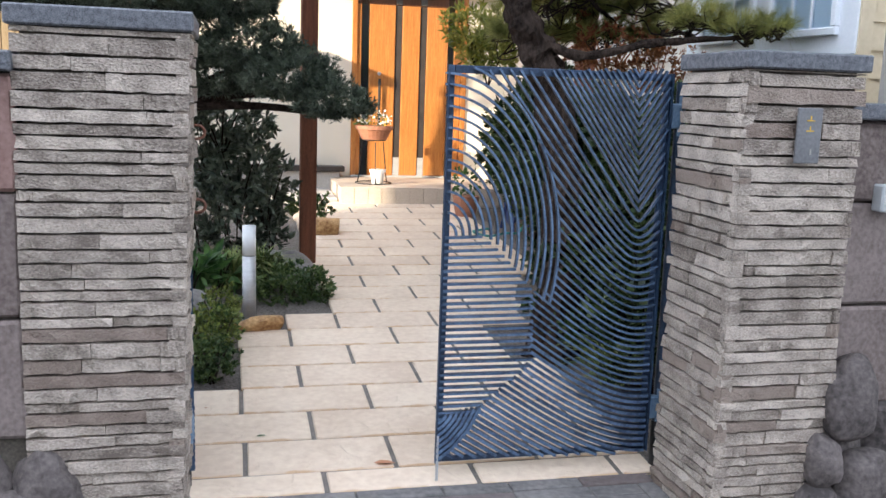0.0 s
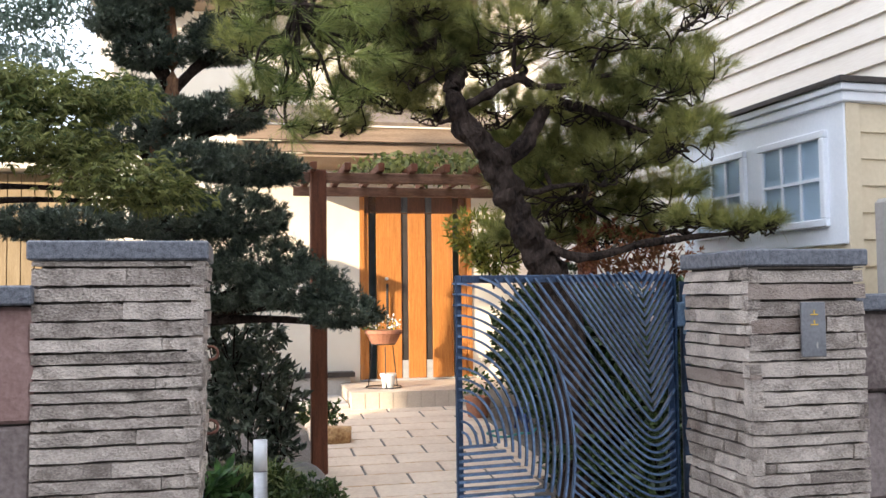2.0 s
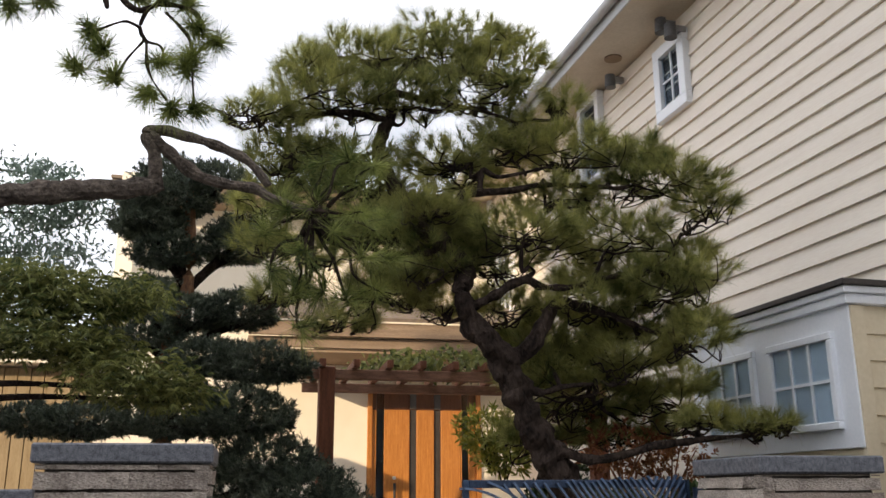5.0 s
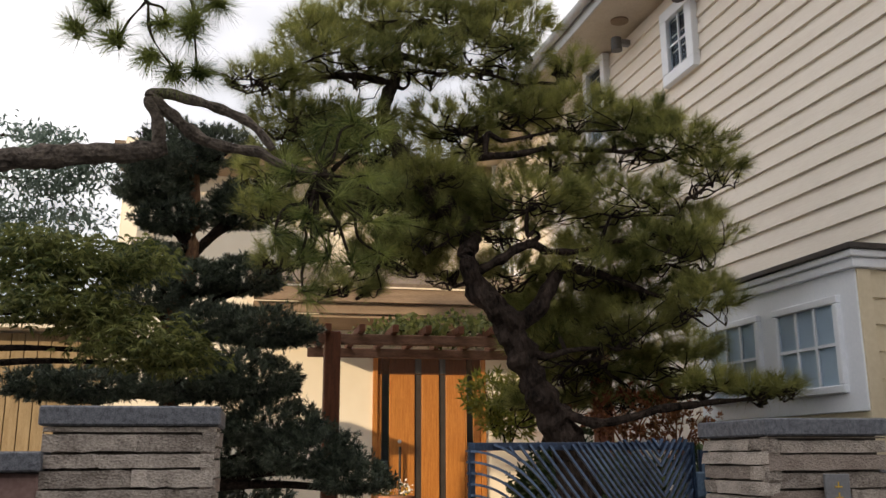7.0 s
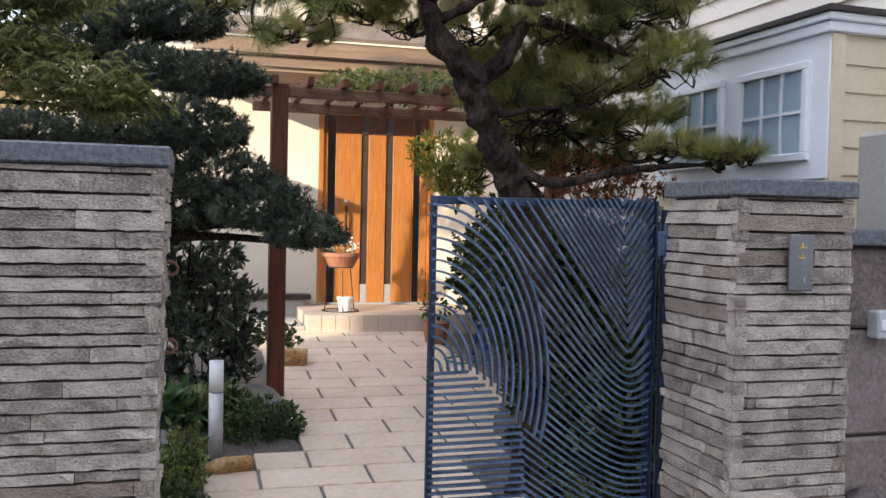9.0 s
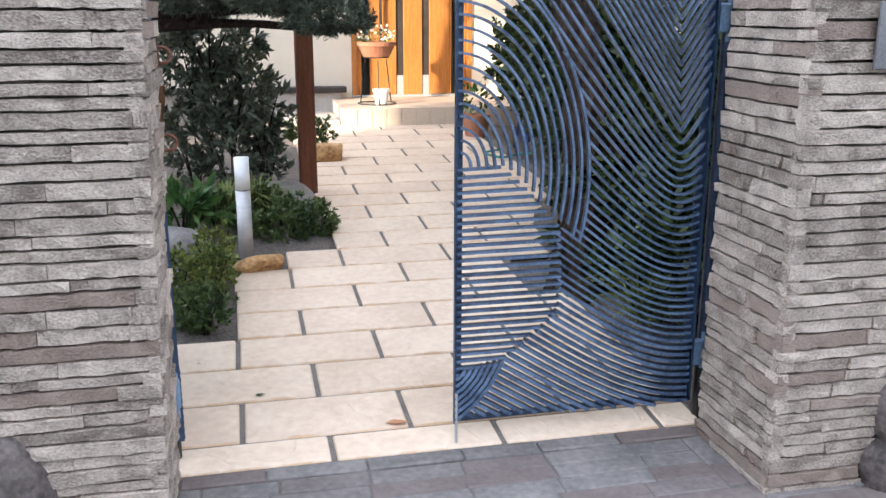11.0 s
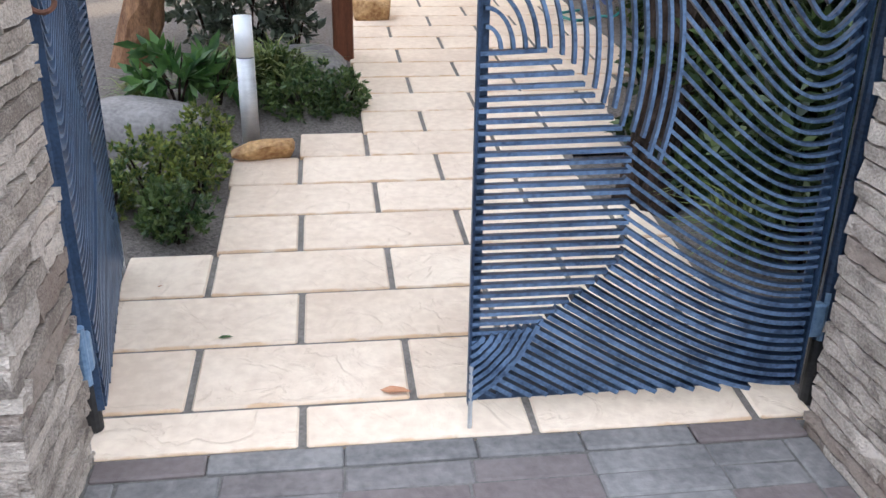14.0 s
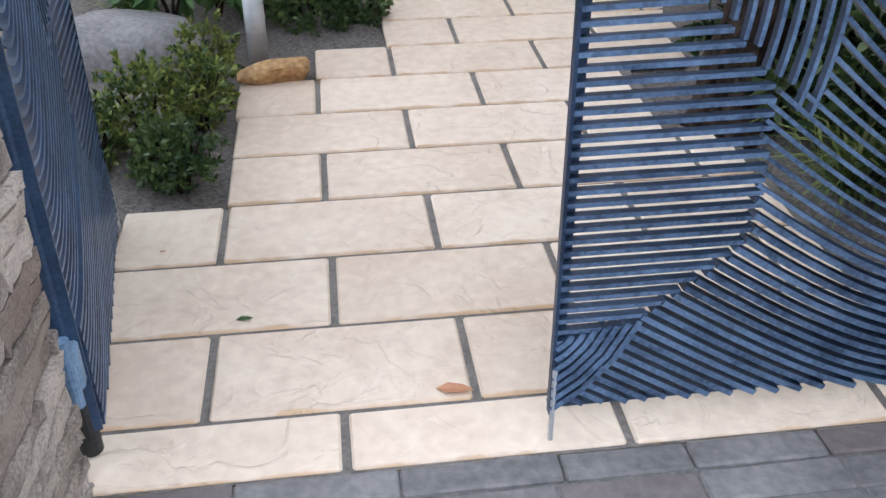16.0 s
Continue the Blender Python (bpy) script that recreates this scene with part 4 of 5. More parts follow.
# ---- flower stand ----
fs = thing("plant_stand", "black wire plant stand on the porch", "stand")
fx, fy = 1.8, 10.2
def hoop(cx, cy, z, r, t=0.006):
    pts = [(cx + r * math.cos(k * math.pi / 8), cy + r * math.sin(k * math.pi / 8), z) for k in range(17)]
    return sweep(pts, [t] * 17, 6)
part("base_ring", hoop(fx, fy, PZ + 0.006, 0.2), M_BLACK, fs)
part("top_ring", hoop(fx, fy, PZ + 0.482, 0.13), M_BLACK, fs)
for k in range(3):
    a = k * 2 * math.pi / 3 + 0.5
    part("leg", cyl((fx + 0.19 * math.cos(a), fy + 0.19 * math.sin(a), PZ), (fx + 0.13 * math.cos(a), fy + 0.13 * math.sin(a), PZ + 0.46), 0.006, None, 8), M_BLACK, fs)
fp = thing("flower_bowl", "terracotta bowl of small white and yellow flowers on a wire stand", "flower pot")
part("bowl", cyl((fx, fy, PZ + 0.49), (fx, fy, PZ + 0.61), 0.14, 0.2, 24), M_TERRA, fp)
part("rim", cyl((fx, fy, PZ + 0.6), (fx, fy, PZ + 0.64), 0.212, 0.212, 24), M_TERRA, fp)
pp, pw = in_pads(((fx, fy, PZ + 0.67, 0.19, 0.17, 0.1),), 3500, 0.3, 0.6)
leaves("leaf_mass", pp, pw + rng.normal(size=pw.shape) * 0.6, 0.04, 0.02, M_SHRUB, fp)["kind"] = "stuff"
pp, pw = in_pads(((fx, fy, PZ + 0.7, 0.19, 0.17, 0.1),), 1900, 0.8, 0.3)
leaves("blossom", pp, pw + rng.normal(size=pw.shape) * 0.5, 0.03, 0.028, M_PETAL, fp, "white blossoms")["kind"] = "stuff"
pp, pw = in_pads(((fx + 0.03, fy, PZ + 0.68, 0.1, 0.12, 0.06),), 1200, 0.8, 0.3)
leaves("yellow_blossom", pp, pw + rng.normal(size=pw.shape) * 0.5, 0.03, 0.028, M_PETALY, fp, "yellow blossoms")["kind"] = "stuff"
wp = thing("small_white_pot", "small white flower pot on the porch", "flower pot")
part("body", cyl((fx + 0.03, fy - 0.12, PZ), (fx + 0.03, fy - 0.12, PZ + 0.15), 0.06, 0.085, 20), M_OPAL, wp)
part("rim", cyl((fx + 0.03, fy - 0.12, PZ + 0.135), (fx + 0.03, fy - 0.12, PZ + 0.165), 0.092, 0.092, 20), M_OPAL, wp)
tp = thing("terracotta_pot", "terracotta pot of green leaves beside the porch", "flower pot")
part("body", cyl((2.6, 9.1, 0.32), (2.6, 9.1, 0.54), 0.1, 0.14, 20), M_TERRA, tp)
pp, pw = in_pads(((2.6, 9.1, 0.67, 0.18, 0.18, 0.15),), 1500, 0.2, 0.8)
leaves("leaf_mass", pp, pw + rng.normal(size=pw.shape) * 0.6, 0.07, 0.035, M_BROAD, tp)["kind"] = "stuff"

# ---- hose on its reel ----
reel = thing("hose_reel", "blue plastic hose reel with teal garden hose beside the path", "hose reel")
hx, hy, hz = 2.95, 8.3, ground_z(8.3)
part("drum", cyl((hx - 0.1, hy, hz + 0.27), (hx + 0.1, hy, hz + 0.27), 0.11, 0.11, 18), M_HOSEBLUE, reel)
for s in (-1, 1):
    part("flange", cyl((hx + s * 0.11 - 0.012, hy, hz + 0.27), (hx + s * 0.11 + 0.012, hy, hz + 0.27), 0.2, 0.2, 22), M_HOSEBLUE, reel)
    part("stand", sweep([(hx + s * 0.14, hy - 0.2, hz + 0.012), (hx + s * 0.14, hy - 0.05, hz + 0.3), (hx + s * 0.14, hy + 0.05, hz + 0.3), (hx + s * 0.14, hy + 0.2, hz + 0.012)], [0.014] * 4, 8), M_HOSEBLUE, reel)
part("handle", sweep([(hx - 0.14, hy - 0.03, hz + 0.3), (hx - 0.14, hy, hz + 0.52), (hx + 0.14, hy, hz + 0.52), (hx + 0.14, hy - 0.03, hz + 0.3)], [0.014] * 4, 8), M_OPAL, reel, "white carrying handle")
coil = [(hx - 0.085 + 0.17 * k / 96, hy + 0.14 * math.cos(k * math.pi / 8), hz + 0.27 + 0.14 * math.sin(k * math.pi / 8)) for k in range(97)]
coil += [(hx - 0.1, hy - 0.3, hz + 0.06), (hx - 0.22, hy - 0.2, hz + 0.016), (hx - 0.42, hy - 0.35, hz + 0.014), (hx - 0.5, hy - 0.1, hz + 0.018), (hx - 0.3, hy + 0.05, hz + 0.022)]
part("hose", sweep(coil, [0.011] * len(coil), 7), M_HOSETEAL, reel, "teal garden hose")

# ---- rocks ----
def rock(name, label, mat, *dims, seed=1, lumps=0.2):
    return tagged(mesh_object(name, boulder(*dims, seed, lumps=lumps, level=3), mat, None, True), label, "rock")


def split_rock(label, cx, cy, cz, rx, ry, rz, seed):
    """An angular rock: the hull of a few knocked-about corners, its edges worn."""
    r = random.Random(seed)
    bm = bmesh.new()
    for k in range(22):
        d = Vector((r.uniform(-1, 1), r.uniform(-1, 1), r.uniform(-1, 1)))
        d = d / max(abs(d.x), abs(d.y), abs(d.z)) * r.uniform(0.82, 1.0)
        bm.verts.new((cx + d.x * rx, cy + d.y * ry, cz + d.z * rz))
    bmesh.ops.convex_hull(bm, input=bm.verts)
    bmesh.ops.delete(bm, geom=list({v for v in bm.verts if not v.link_faces}), context="VERTS")
    bmesh.ops.bevel(bm, geom=list(bm.edges), offset=0.009, segments=1, affect="EDGES")
    return tagged(mesh_object("ochre_rock", bm, M_OCHRE), label, "rock")


split_rock("flat split ochre-brown rock at the edge of the path", 0.43, 5.54, 0.145, 0.155, 0.085, 0.062, 2)
split_rock("rough ochre-brown rock beside the pergola post", 1.07, 8.25, 0.34, 0.15, 0.11, 0.085, 4)
rock("grey_rock", "large smooth grey rock among the shrubs", M_ROCK, -0.12, 5.72, 0.16, 0.3, 0.24, 0.2, seed=3)
rock("grey_rock", "low grey rock behind the shrub", M_ROCK, 0.6, 6.7, 0.24, 0.25, 0.2, 0.14, seed=6)

# raised bed with soil, the mound under the trees
def mound(name, cx, cy, rx, ry, top, label):
    bm = bmesh.new()
    n = 26
    grid = [[None] * (n + 1) for _ in range(n + 1)]
    for i in range(n + 1):
        for j in range(n + 1):
            u, v = i / n * 2 - 1, j / n * 2 - 1
            x, y = cx + rx * u, cy + ry * v
            f = max(0, 1 - u * u) ** 0.6 * max(0, 1 - v * v) ** 0.6
            grid[i][j] = bm.verts.new((x, y, ground_z(y) - 0.05 + (top + 0.05) * f + 0.02 * f * noise.noise(Vector((x, y, 0)) * 6)))
    for i in range(n):
        for j in range(n):
            bm.faces.new((grid[i][j], grid[i + 1][j], grid[i + 1][j + 1], grid[i][j + 1]))
    return tagged(mesh_object(name, bm, M_SOIL, None, True), label, "soil", kind="structure")


mound("soil_bed", -0.75, 5.6, 1.07, 1.2, 0.05, "gritty brown soil bed beside the path")
mound("soil_bed_back", -0.9, 7.6, 1.75, 1.6, 0.12, "raised soil bed under the trees")
mound("soil_bed_east", 2.97, 5.1, 0.9, 1.75, 0.08, "soil bed behind the closed gate leaf")
mound("soil_strip", 0.66, 6.9, 0.24, 1.05, 0.04, "narrow strip of gritty soil")


# ---- shrubs and low plants ----
def shrub(pads, mat, label, per=9000, length=0.03, width=0.014, name="shrub", stem=True, stem_mat=None):
    s = thing(name, label, "shrub")
    p, w = in_pads(pads, per * 3.5 / 14, 0.3, 0.7)
    tagged(rosettes("foliage", p, w + rng.normal(size=w.shape) * 0.4 + [0, 0, 0.45], length, width, mat, s, 12, 0.75), kind="stuff")
    if stem:
        bm = bmesh.new()
        for cx, cy, cz, rx, ry, rz in pads:
            for k in range(5):
                a = k * 1.26 + cx * 5
                sweep([(cx, cy, cz - rz - 0.04), (cx + rx * 0.25 * math.cos(a), cy + ry * 0.25 * math.sin(a), cz - rz * 0.3), (cx + rx * 0.6 * math.cos(a), cy + ry * 0.6 * math.sin(a), cz + rz * 0.45)], [0.008, 0.006, 0.003], 5, bm)
        tagged(part("stem_mass", bm, stem_mat or M_BARK, s), kind="stuff")
    return s


shrub(((0.17, 4.74, 0.17, 0.15, 0.13, 0.15), (0.1, 4.82, 0.15, 0.1, 0.1, 0.12)), M_SHRUB, "low dark green box shrub beside the path", 14000, 0.028, 0.012)
shrub(((0.04, 5.05, 0.22, 0.19, 0.2, 0.18), (0.2, 5.15, 0.22, 0.14, 0.15, 0.17), (0.2, 5.38, 0.26, 0.14, 0.12, 0.18), (-0.12, 4.9, 0.18, 0.15, 0.15, 0.16)), M_SHRUBY, "yellow-green clipped shrub beside the path", 13000, 0.028, 0.012)
shrub(((0.62, 6.15, 0.24, 0.24, 0.22, 0.18), (0.82, 6.2, 0.22, 0.14, 0.16, 0.14), (0.5, 6.4, 0.28, 0.16, 0.18, 0.18)), M_SHRUB, "rounded dark green shrub beside the bollard lamp", 13000, 0.03, 0.013)
shrub(((0.95, 8.55, 0.5, 0.26, 0.22, 0.16),), M_SHRUB, "small dark green shrub near the porch", 5000, 0.04, 0.02)
shrub(((0.02, 5.95, 0.42, 0.2, 0.18, 0.16), (0.2, 6.1, 0.4, 0.14, 0.14, 0.14)), M_BROAD, "low plant with fresh green pointed leaves", 1100, 0.13, 0.045, "leafy_plant")
shrub(((0.32, 7.0, 0.95, 0.36, 0.35, 0.36), (0.1, 7.15, 1.15, 0.36, 0.3, 0.4), (0.52, 7.1, 0.8, 0.22, 0.25, 0.35), (0.2, 6.9, 1.3, 0.42, 0.3, 0.22), (-0.5, 7.3, 1.1, 0.3, 0.3, 0.35), (0.3, 7.05, 0.55, 0.34, 0.3, 0.34), (0.05, 7.2, 0.6, 0.3, 0.3, 0.36), (0.55, 7.2, 0.5, 0.2, 0.25, 0.26)), M_MAKI, "tall dark broadleaf shrub under the clipped tree", 1500, 0.075, 0.028, "tall_shrub")
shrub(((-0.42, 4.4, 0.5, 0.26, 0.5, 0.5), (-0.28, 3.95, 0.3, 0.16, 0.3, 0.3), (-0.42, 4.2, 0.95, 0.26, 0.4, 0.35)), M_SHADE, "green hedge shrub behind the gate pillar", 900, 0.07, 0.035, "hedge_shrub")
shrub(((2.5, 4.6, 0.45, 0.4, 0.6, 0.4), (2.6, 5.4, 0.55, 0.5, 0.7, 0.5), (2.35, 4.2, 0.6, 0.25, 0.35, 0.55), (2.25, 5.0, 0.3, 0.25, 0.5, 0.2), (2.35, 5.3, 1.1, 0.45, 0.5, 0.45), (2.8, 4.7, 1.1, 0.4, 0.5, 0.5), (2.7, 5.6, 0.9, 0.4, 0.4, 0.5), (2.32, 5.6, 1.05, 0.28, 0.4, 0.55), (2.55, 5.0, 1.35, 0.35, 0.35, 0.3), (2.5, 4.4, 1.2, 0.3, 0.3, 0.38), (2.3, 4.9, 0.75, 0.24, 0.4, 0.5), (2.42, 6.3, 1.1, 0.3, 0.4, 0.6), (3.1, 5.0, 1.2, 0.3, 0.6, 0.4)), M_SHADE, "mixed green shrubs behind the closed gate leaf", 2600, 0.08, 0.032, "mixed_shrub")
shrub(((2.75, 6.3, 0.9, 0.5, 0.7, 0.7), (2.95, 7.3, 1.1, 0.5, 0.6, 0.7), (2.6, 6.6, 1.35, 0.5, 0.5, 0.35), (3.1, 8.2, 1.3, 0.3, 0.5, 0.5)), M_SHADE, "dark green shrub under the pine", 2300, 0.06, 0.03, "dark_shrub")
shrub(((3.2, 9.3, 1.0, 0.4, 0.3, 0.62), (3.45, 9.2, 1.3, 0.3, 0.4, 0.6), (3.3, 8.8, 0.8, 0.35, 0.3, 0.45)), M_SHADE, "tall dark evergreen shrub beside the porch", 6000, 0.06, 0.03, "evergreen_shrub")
shrub(((2.7, 8.8, 1.95, 0.34, 0.35, 0.28), (2.55, 8.75, 2.15, 0.34, 0.3, 0.3)), M_BAMBOO, "yellow-green nandina with feathery leaves beside the door", 2200, 0.085, 0.022, "nandina")
shrub(((2.55, 5.5, 1.85, 0.42, 0.3, 0.22), (2.9, 5.6, 1.75, 0.3, 0.3, 0.25)), M_RUST, "dry russet shrub under the pine", 3600, 0.035, 0.012, "russet_shrub", stem_mat=M_RUST)


def sedge(cx, cy, z, n, length, label):
    s = thing("sedge_clump", label, "grass clump")
    c = np.array([[cx, cy, z]]) + rng.normal(size=(n, 3)) * [0.03, 0.03, 0.005]
    w = unit(np.stack([rng.normal(size=n) * 0.55, rng.normal(size=n) * 0.55, rng.uniform(0.5, 1.2, n)], 1))
    ln = length * rng.uniform(0.6, 1.2, (n, 1))
    side = unit(np.cross(w, [0, 0, 1.0])) * 0.006
    p1, p2 = c + w * ln * 0.55, c + w * ln * 0.9 + np.array([0, 0, -0.25]) * ln + w * [1, 1, 0] * ln * 0.3
    v = np.stack([c - side * 0.6, c + side * 0.6, p1 + side, p1 - side, p2], 1).reshape(-1, 3)
    b = np.arange(n)[:, None] * 5
    f = np.concatenate([b + [[0, 1, 2]], b + [[0, 2, 3]], b + [[3, 2, 4]]])
    from_arrays("foliage", v, f, M_GRASS, s)["kind"] = "stuff"


sedge(0.28, 6.35, 0.2, 320, 0.4, "arching sedge with yellow-edged blades")
sedge(0.46, 6.42, 0.22, 300, 0.4, "arching sedge clump behind the bollard lamp")
sedge(-0.2, 6.25, 0.2, 120, 0.26, "thin grassy clump beside the grey rock")
sedge(2.2, 4.35, 0.1, 160, 0.34, "arching green sedge behind the gate leaf")
sedge(2.3, 4.8, 0.12, 160, 0.36, "arching green sedge behind the gate leaf")

# ---- clipped podocarpus in cloud pads ----
MAKI_LOW = (
    (0.38, 6.2, 1.77, 0.38, 0.23),
    (0.64, 6.05, 1.59, 0.33, 0.21),
    (0.89, 5.9, 1.46, 0.25, 0.16),
    (0.21, 6.4, 1.58, 0.29, 0.21),
    (-0.14, 6.3, 2.07, 0.41, 0.23),
    (0.23, 6.2, 2.08, 0.33, 0.22),
    (-0.02, 6.4, 2.47, 0.29, 0.17),
    (0.31, 6.3, 2.42, 0.37, 0.18),
    (-1.04, 6.2, 2.03, 0.24, 0.14),
    (-0.75, 6.2, 2.02, 0.31, 0.15),
)
MAKI_HIGH = (
    (-0.14, 6.6, 2.8, 0.26, 0.17),
    (0.17, 6.6, 2.83, 0.29, 0.18),
    (-0.51, 6.5, 2.66, 0.31, 0.17),
    (-0.47, 6.7, 2.97, 0.28, 0.14),
    (-0.53, 6.6, 3.47, 0.24, 0.19),
    (-0.37, 6.6, 3.25, 0.25, 0.18),
    (0.08, 6.7, 3.34, 0.25, 0.19),
    (-0.4, 6.6, 3.64, 0.33, 0.18),
    (-0.37, 6.7, 3.85, 0.27, 0.16),
    (-0.06, 6.6, 3.8, 0.29, 0.17),
    (-0.49, 6.6, 3.45, 0.25, 0.16),
    (0.14, 6.7, 3.45, 0.23, 0.16),
)
maki = thing("clipped_podocarpus", "cloud-pruned dark green podocarpus tree in layered pads", "tree")
TX, TY = -0.33, 6.6
trunk_line = [(TX - 0.06, TY + 0.25, 0.18), (TX + 0.12, TY + 0.15, 0.75), (TX + 0.16, TY, 1.4), (TX + 0.02, TY, 2.0), (TX + 0.0, TY, 2.5), (TX + 0.12, TY, 3.0), (TX + 0.1, TY, 3.6), (TX + 0.05, TY, 3.95)]
part("trunk", sweep(trunk_line, [0.14, 0.1, 0.075, 0.06, 0.052, 0.046, 0.04, 0.02], 12, knots=0.25), M_MAKIBARK, maki, "orange-brown peeling trunk")
for cx, cy, cz, rx, ry, rz in cushions(MAKI_LOW) + cushions(MAKI_HIGH):
    z = max(1.45, cz - 0.02)
    k = min(len(trunk_line) - 2, max(0, int((z - 0.2) / 0.58)))
    b = Vector(trunk_line[k])
    c = Vector((cx, cy, cz - rz * 0.35))
    part("limb", sweep([b, b.lerp(c, 0.5) + Vector((0, 0, 0.03)), c, c + (c - b).normalized() * rx * 0.5], [0.034, 0.026, 0.018, 0.008], 8, knots=0.25), M_BARK, maki)
    p, w = in_pads(((cx, cy, cz, rx, ry, rz),), 5600, 0.6, 0.5)
    rosettes("pad", p, w + rng.normal(size=w.shape) * 0.3 + [0, 0, 0.35], 0.04, 0.0068, M_MAKI, maki, 19, 0.6)["kind"] = "stuff"

# ---- maple ----
MAPLE_PADS = (
    (-0.82, 5.1, 2.57, 0.47, 0.32, 0.18),
    (-0.47, 5.2, 2.65, 0.33, 0.32, 0.14),
    (-0.76, 5.0, 2.36, 0.43, 0.32, 0.12),
    (-0.35, 5.0, 2.19, 0.39, 0.32, 0.16),
    (-0.13, 5.1, 2.12, 0.26, 0.26, 0.12),
    (-0.52, 5.2, 2.34, 0.26, 0.26, 0.12),
    (-0.9, 5.1, 2.71, 0.29, 0.29, 0.1),
)
maple = thing("maple_tree", "fresh green maple with layered feathery foliage", "tree")
part("trunk", sweep([(-1.75, 5.5, 0.05), (-1.7, 5.5, 0.9), (-1.8, 5.5, 1.6), (-1.75, 5.5, 2.4), (-1.8, 5.6, 3.2)], [0.07, 0.06, 0.05, 0.04, 0.02], 9, knots=0.2), M_BARK, maple)
for cx, cy, cz, rx, ry, rz in MAPLE_PADS:
    b = Vector((-1.76, 5.5, min(cz - 0.1, 3.0)))
    c = Vector((cx, cy, cz - rz * 0.4))
    part("limb", sweep([b, b.lerp(c, 0.5) + Vector((0, 0, 0.06)), c], [0.025, 0.018, 0.006], 7, knots=0.2), M_BARK, maple)
    p, w = in_pads(((cx, cy, cz, rx, ry, rz),), 4600, 0.02, 0.9)
    # each leaf is a hand of narrow lobes
    fan = np.repeat(p, 5, 0)
    flat = unit(np.stack([rng.normal(size=len(p)), rng.normal(size=len(p)), -0.3 + 0.5 * rng.normal(size=len(p))], 1))
    across = unit(np.cross(flat, [0, 0, 1.0]))
    lobes = np.stack([flat + across * k for k in (-1.3, -0.6, 0, 0.6, 1.3)], 1).reshape(-1, 3)
    leaves("foliage", fan, lobes, 0.048, 0.0105, M_MAPLE, maple, droop=0.3)["kind"] = "stuff"

# ---- far blue-green tree ----
FAR_PADS = (
    (-1.47, 7.2, 4.01, 0.36, 0.32, 0.14),
    (-1.43, 7.2, 3.69, 0.54, 0.32, 0.18),
    (-1.48, 7.2, 3.38, 0.68, 0.32, 0.18),
    (-1.08, 7.2, 3.81, 0.27, 0.27, 0.14),
)
fartree = thing("broadleaf_tree", "airy blue-green broadleaf tree behind the maple", "tree")
part("trunk", sweep([(-2.6, 7.2, 0.1), (-2.55, 7.2, 1.6), (-2.5, 7.2, 2.8), (-2.3, 7.2, 3.9)], [0.08, 0.07, 0.05, 0.02], 9, knots=0.2), M_BARK, fartree)
p, w = in_pads(FAR_PADS, 480, 0.02, 0.9)
p = np.repeat(p, 12, 0)
p = p + rng.normal(size=p.shape) * [0.07, 0.07, 0.03]
leaves("foliage", p, rng.normal(size=p.shape) + [0, 0, -0.5], 0.062, 0.02, M_FARLEAF, fartree, droop=0.2)
bm = bmesh.new()
for cx, cy, cz, rx, ry, rz in FAR_PADS:
    sweep([(-2.5, 7.2, min(cz - 0.2, 3.4)), ((cx - 2.5) / 2, 7.2, cz - 0.05), (cx, cy, cz)], [0.025, 0.016, 0.006], 6, bm)
tagged(part("limb_mass", bm, M_BARK, fartree), kind="stuff")

# ---- black pine ----
# cushions of foliage: centre, half width, half height
CROWN_PADS = (
    (0.7, 5, 3.46, 0.34, 0.1),
    (1.32, 5, 3.52, 0.3, 0.1),
    (0.42, 4.9, 3.42, 0.28, 0.09),
    (1.75, 5, 3.62, 0.26, 0.1),
    (2.12, 5.1, 3.98, 0.14, 0.14),
    (0.54, 4.9, 3.97, 0.24, 0.13),
    (1.46, 5.1, 4.36, 0.43, 0.09),
    (0.64, 4.9, 3.79, 0.38, 0.17),
    (0.27, 4.8, 3.61, 0.27, 0.11),
    (0.81, 5, 4.11, 0.33, 0.15),
    (1.24, 5.1, 4.2, 0.39, 0.16),
    (1.72, 5.1, 4.21, 0.32, 0.21),
    (1.07, 4.9, 3.82, 0.38, 0.13),
    (1.54, 5, 3.95, 0.35, 0.15),
    (2.1, 5, 3.6, 0.42, 0.17),
    (2.66, 4.9, 3.42, 0.38, 0.15),
    (1.49, 5.3, 3.52, 0.3, 0.15),
    (2.55, 5.1, 3.63, 0.28, 0.17),
    (1.77, 5.2, 3.81, 0.25, 0.14),
    (0.58, 5.2, 3.43, 0.29, 0.14),
)
WEST_PADS = (
    (1.22, 5, 3.16, 0.31, 0.14),
    (1.24, 5.1, 2.88, 0.28, 0.21),
    (0.85, 5.2, 3.09, 0.25, 0.18),
    (1.14, 5.3, 3.17, 0.37, 0.18),
    (0.85, 5.2, 3.37, 0.33, 0.14),
    (1.41, 5.3, 3.01, 0.22, 0.18),
    (1, 5.3, 2.82, 0.26, 0.15),
    (1.19, 5.2, 3.11, 0.31, 0.18),
    (1.21, 5.3, 2.86, 0.23, 0.12),
    (1.52, 5.3, 3.08, 0.2, 0.2),
    (0.29, 5.3, 3.27, 0.23, 0.13),
    (0.3, 5.3, 3.03, 0.18, 0.13),
    (0.41, 5.4, 2.75, 0.2, 0.13),
    (1.07, 5.3, 2.73, 0.3, 0.11),
    (0.77, 5.3, 2.57, 0.23, 0.11),
    (1.38, 5.3, 2.69, 0.23, 0.11),
    (0.6, 5.4, 3, 0.27, 0.17),
)
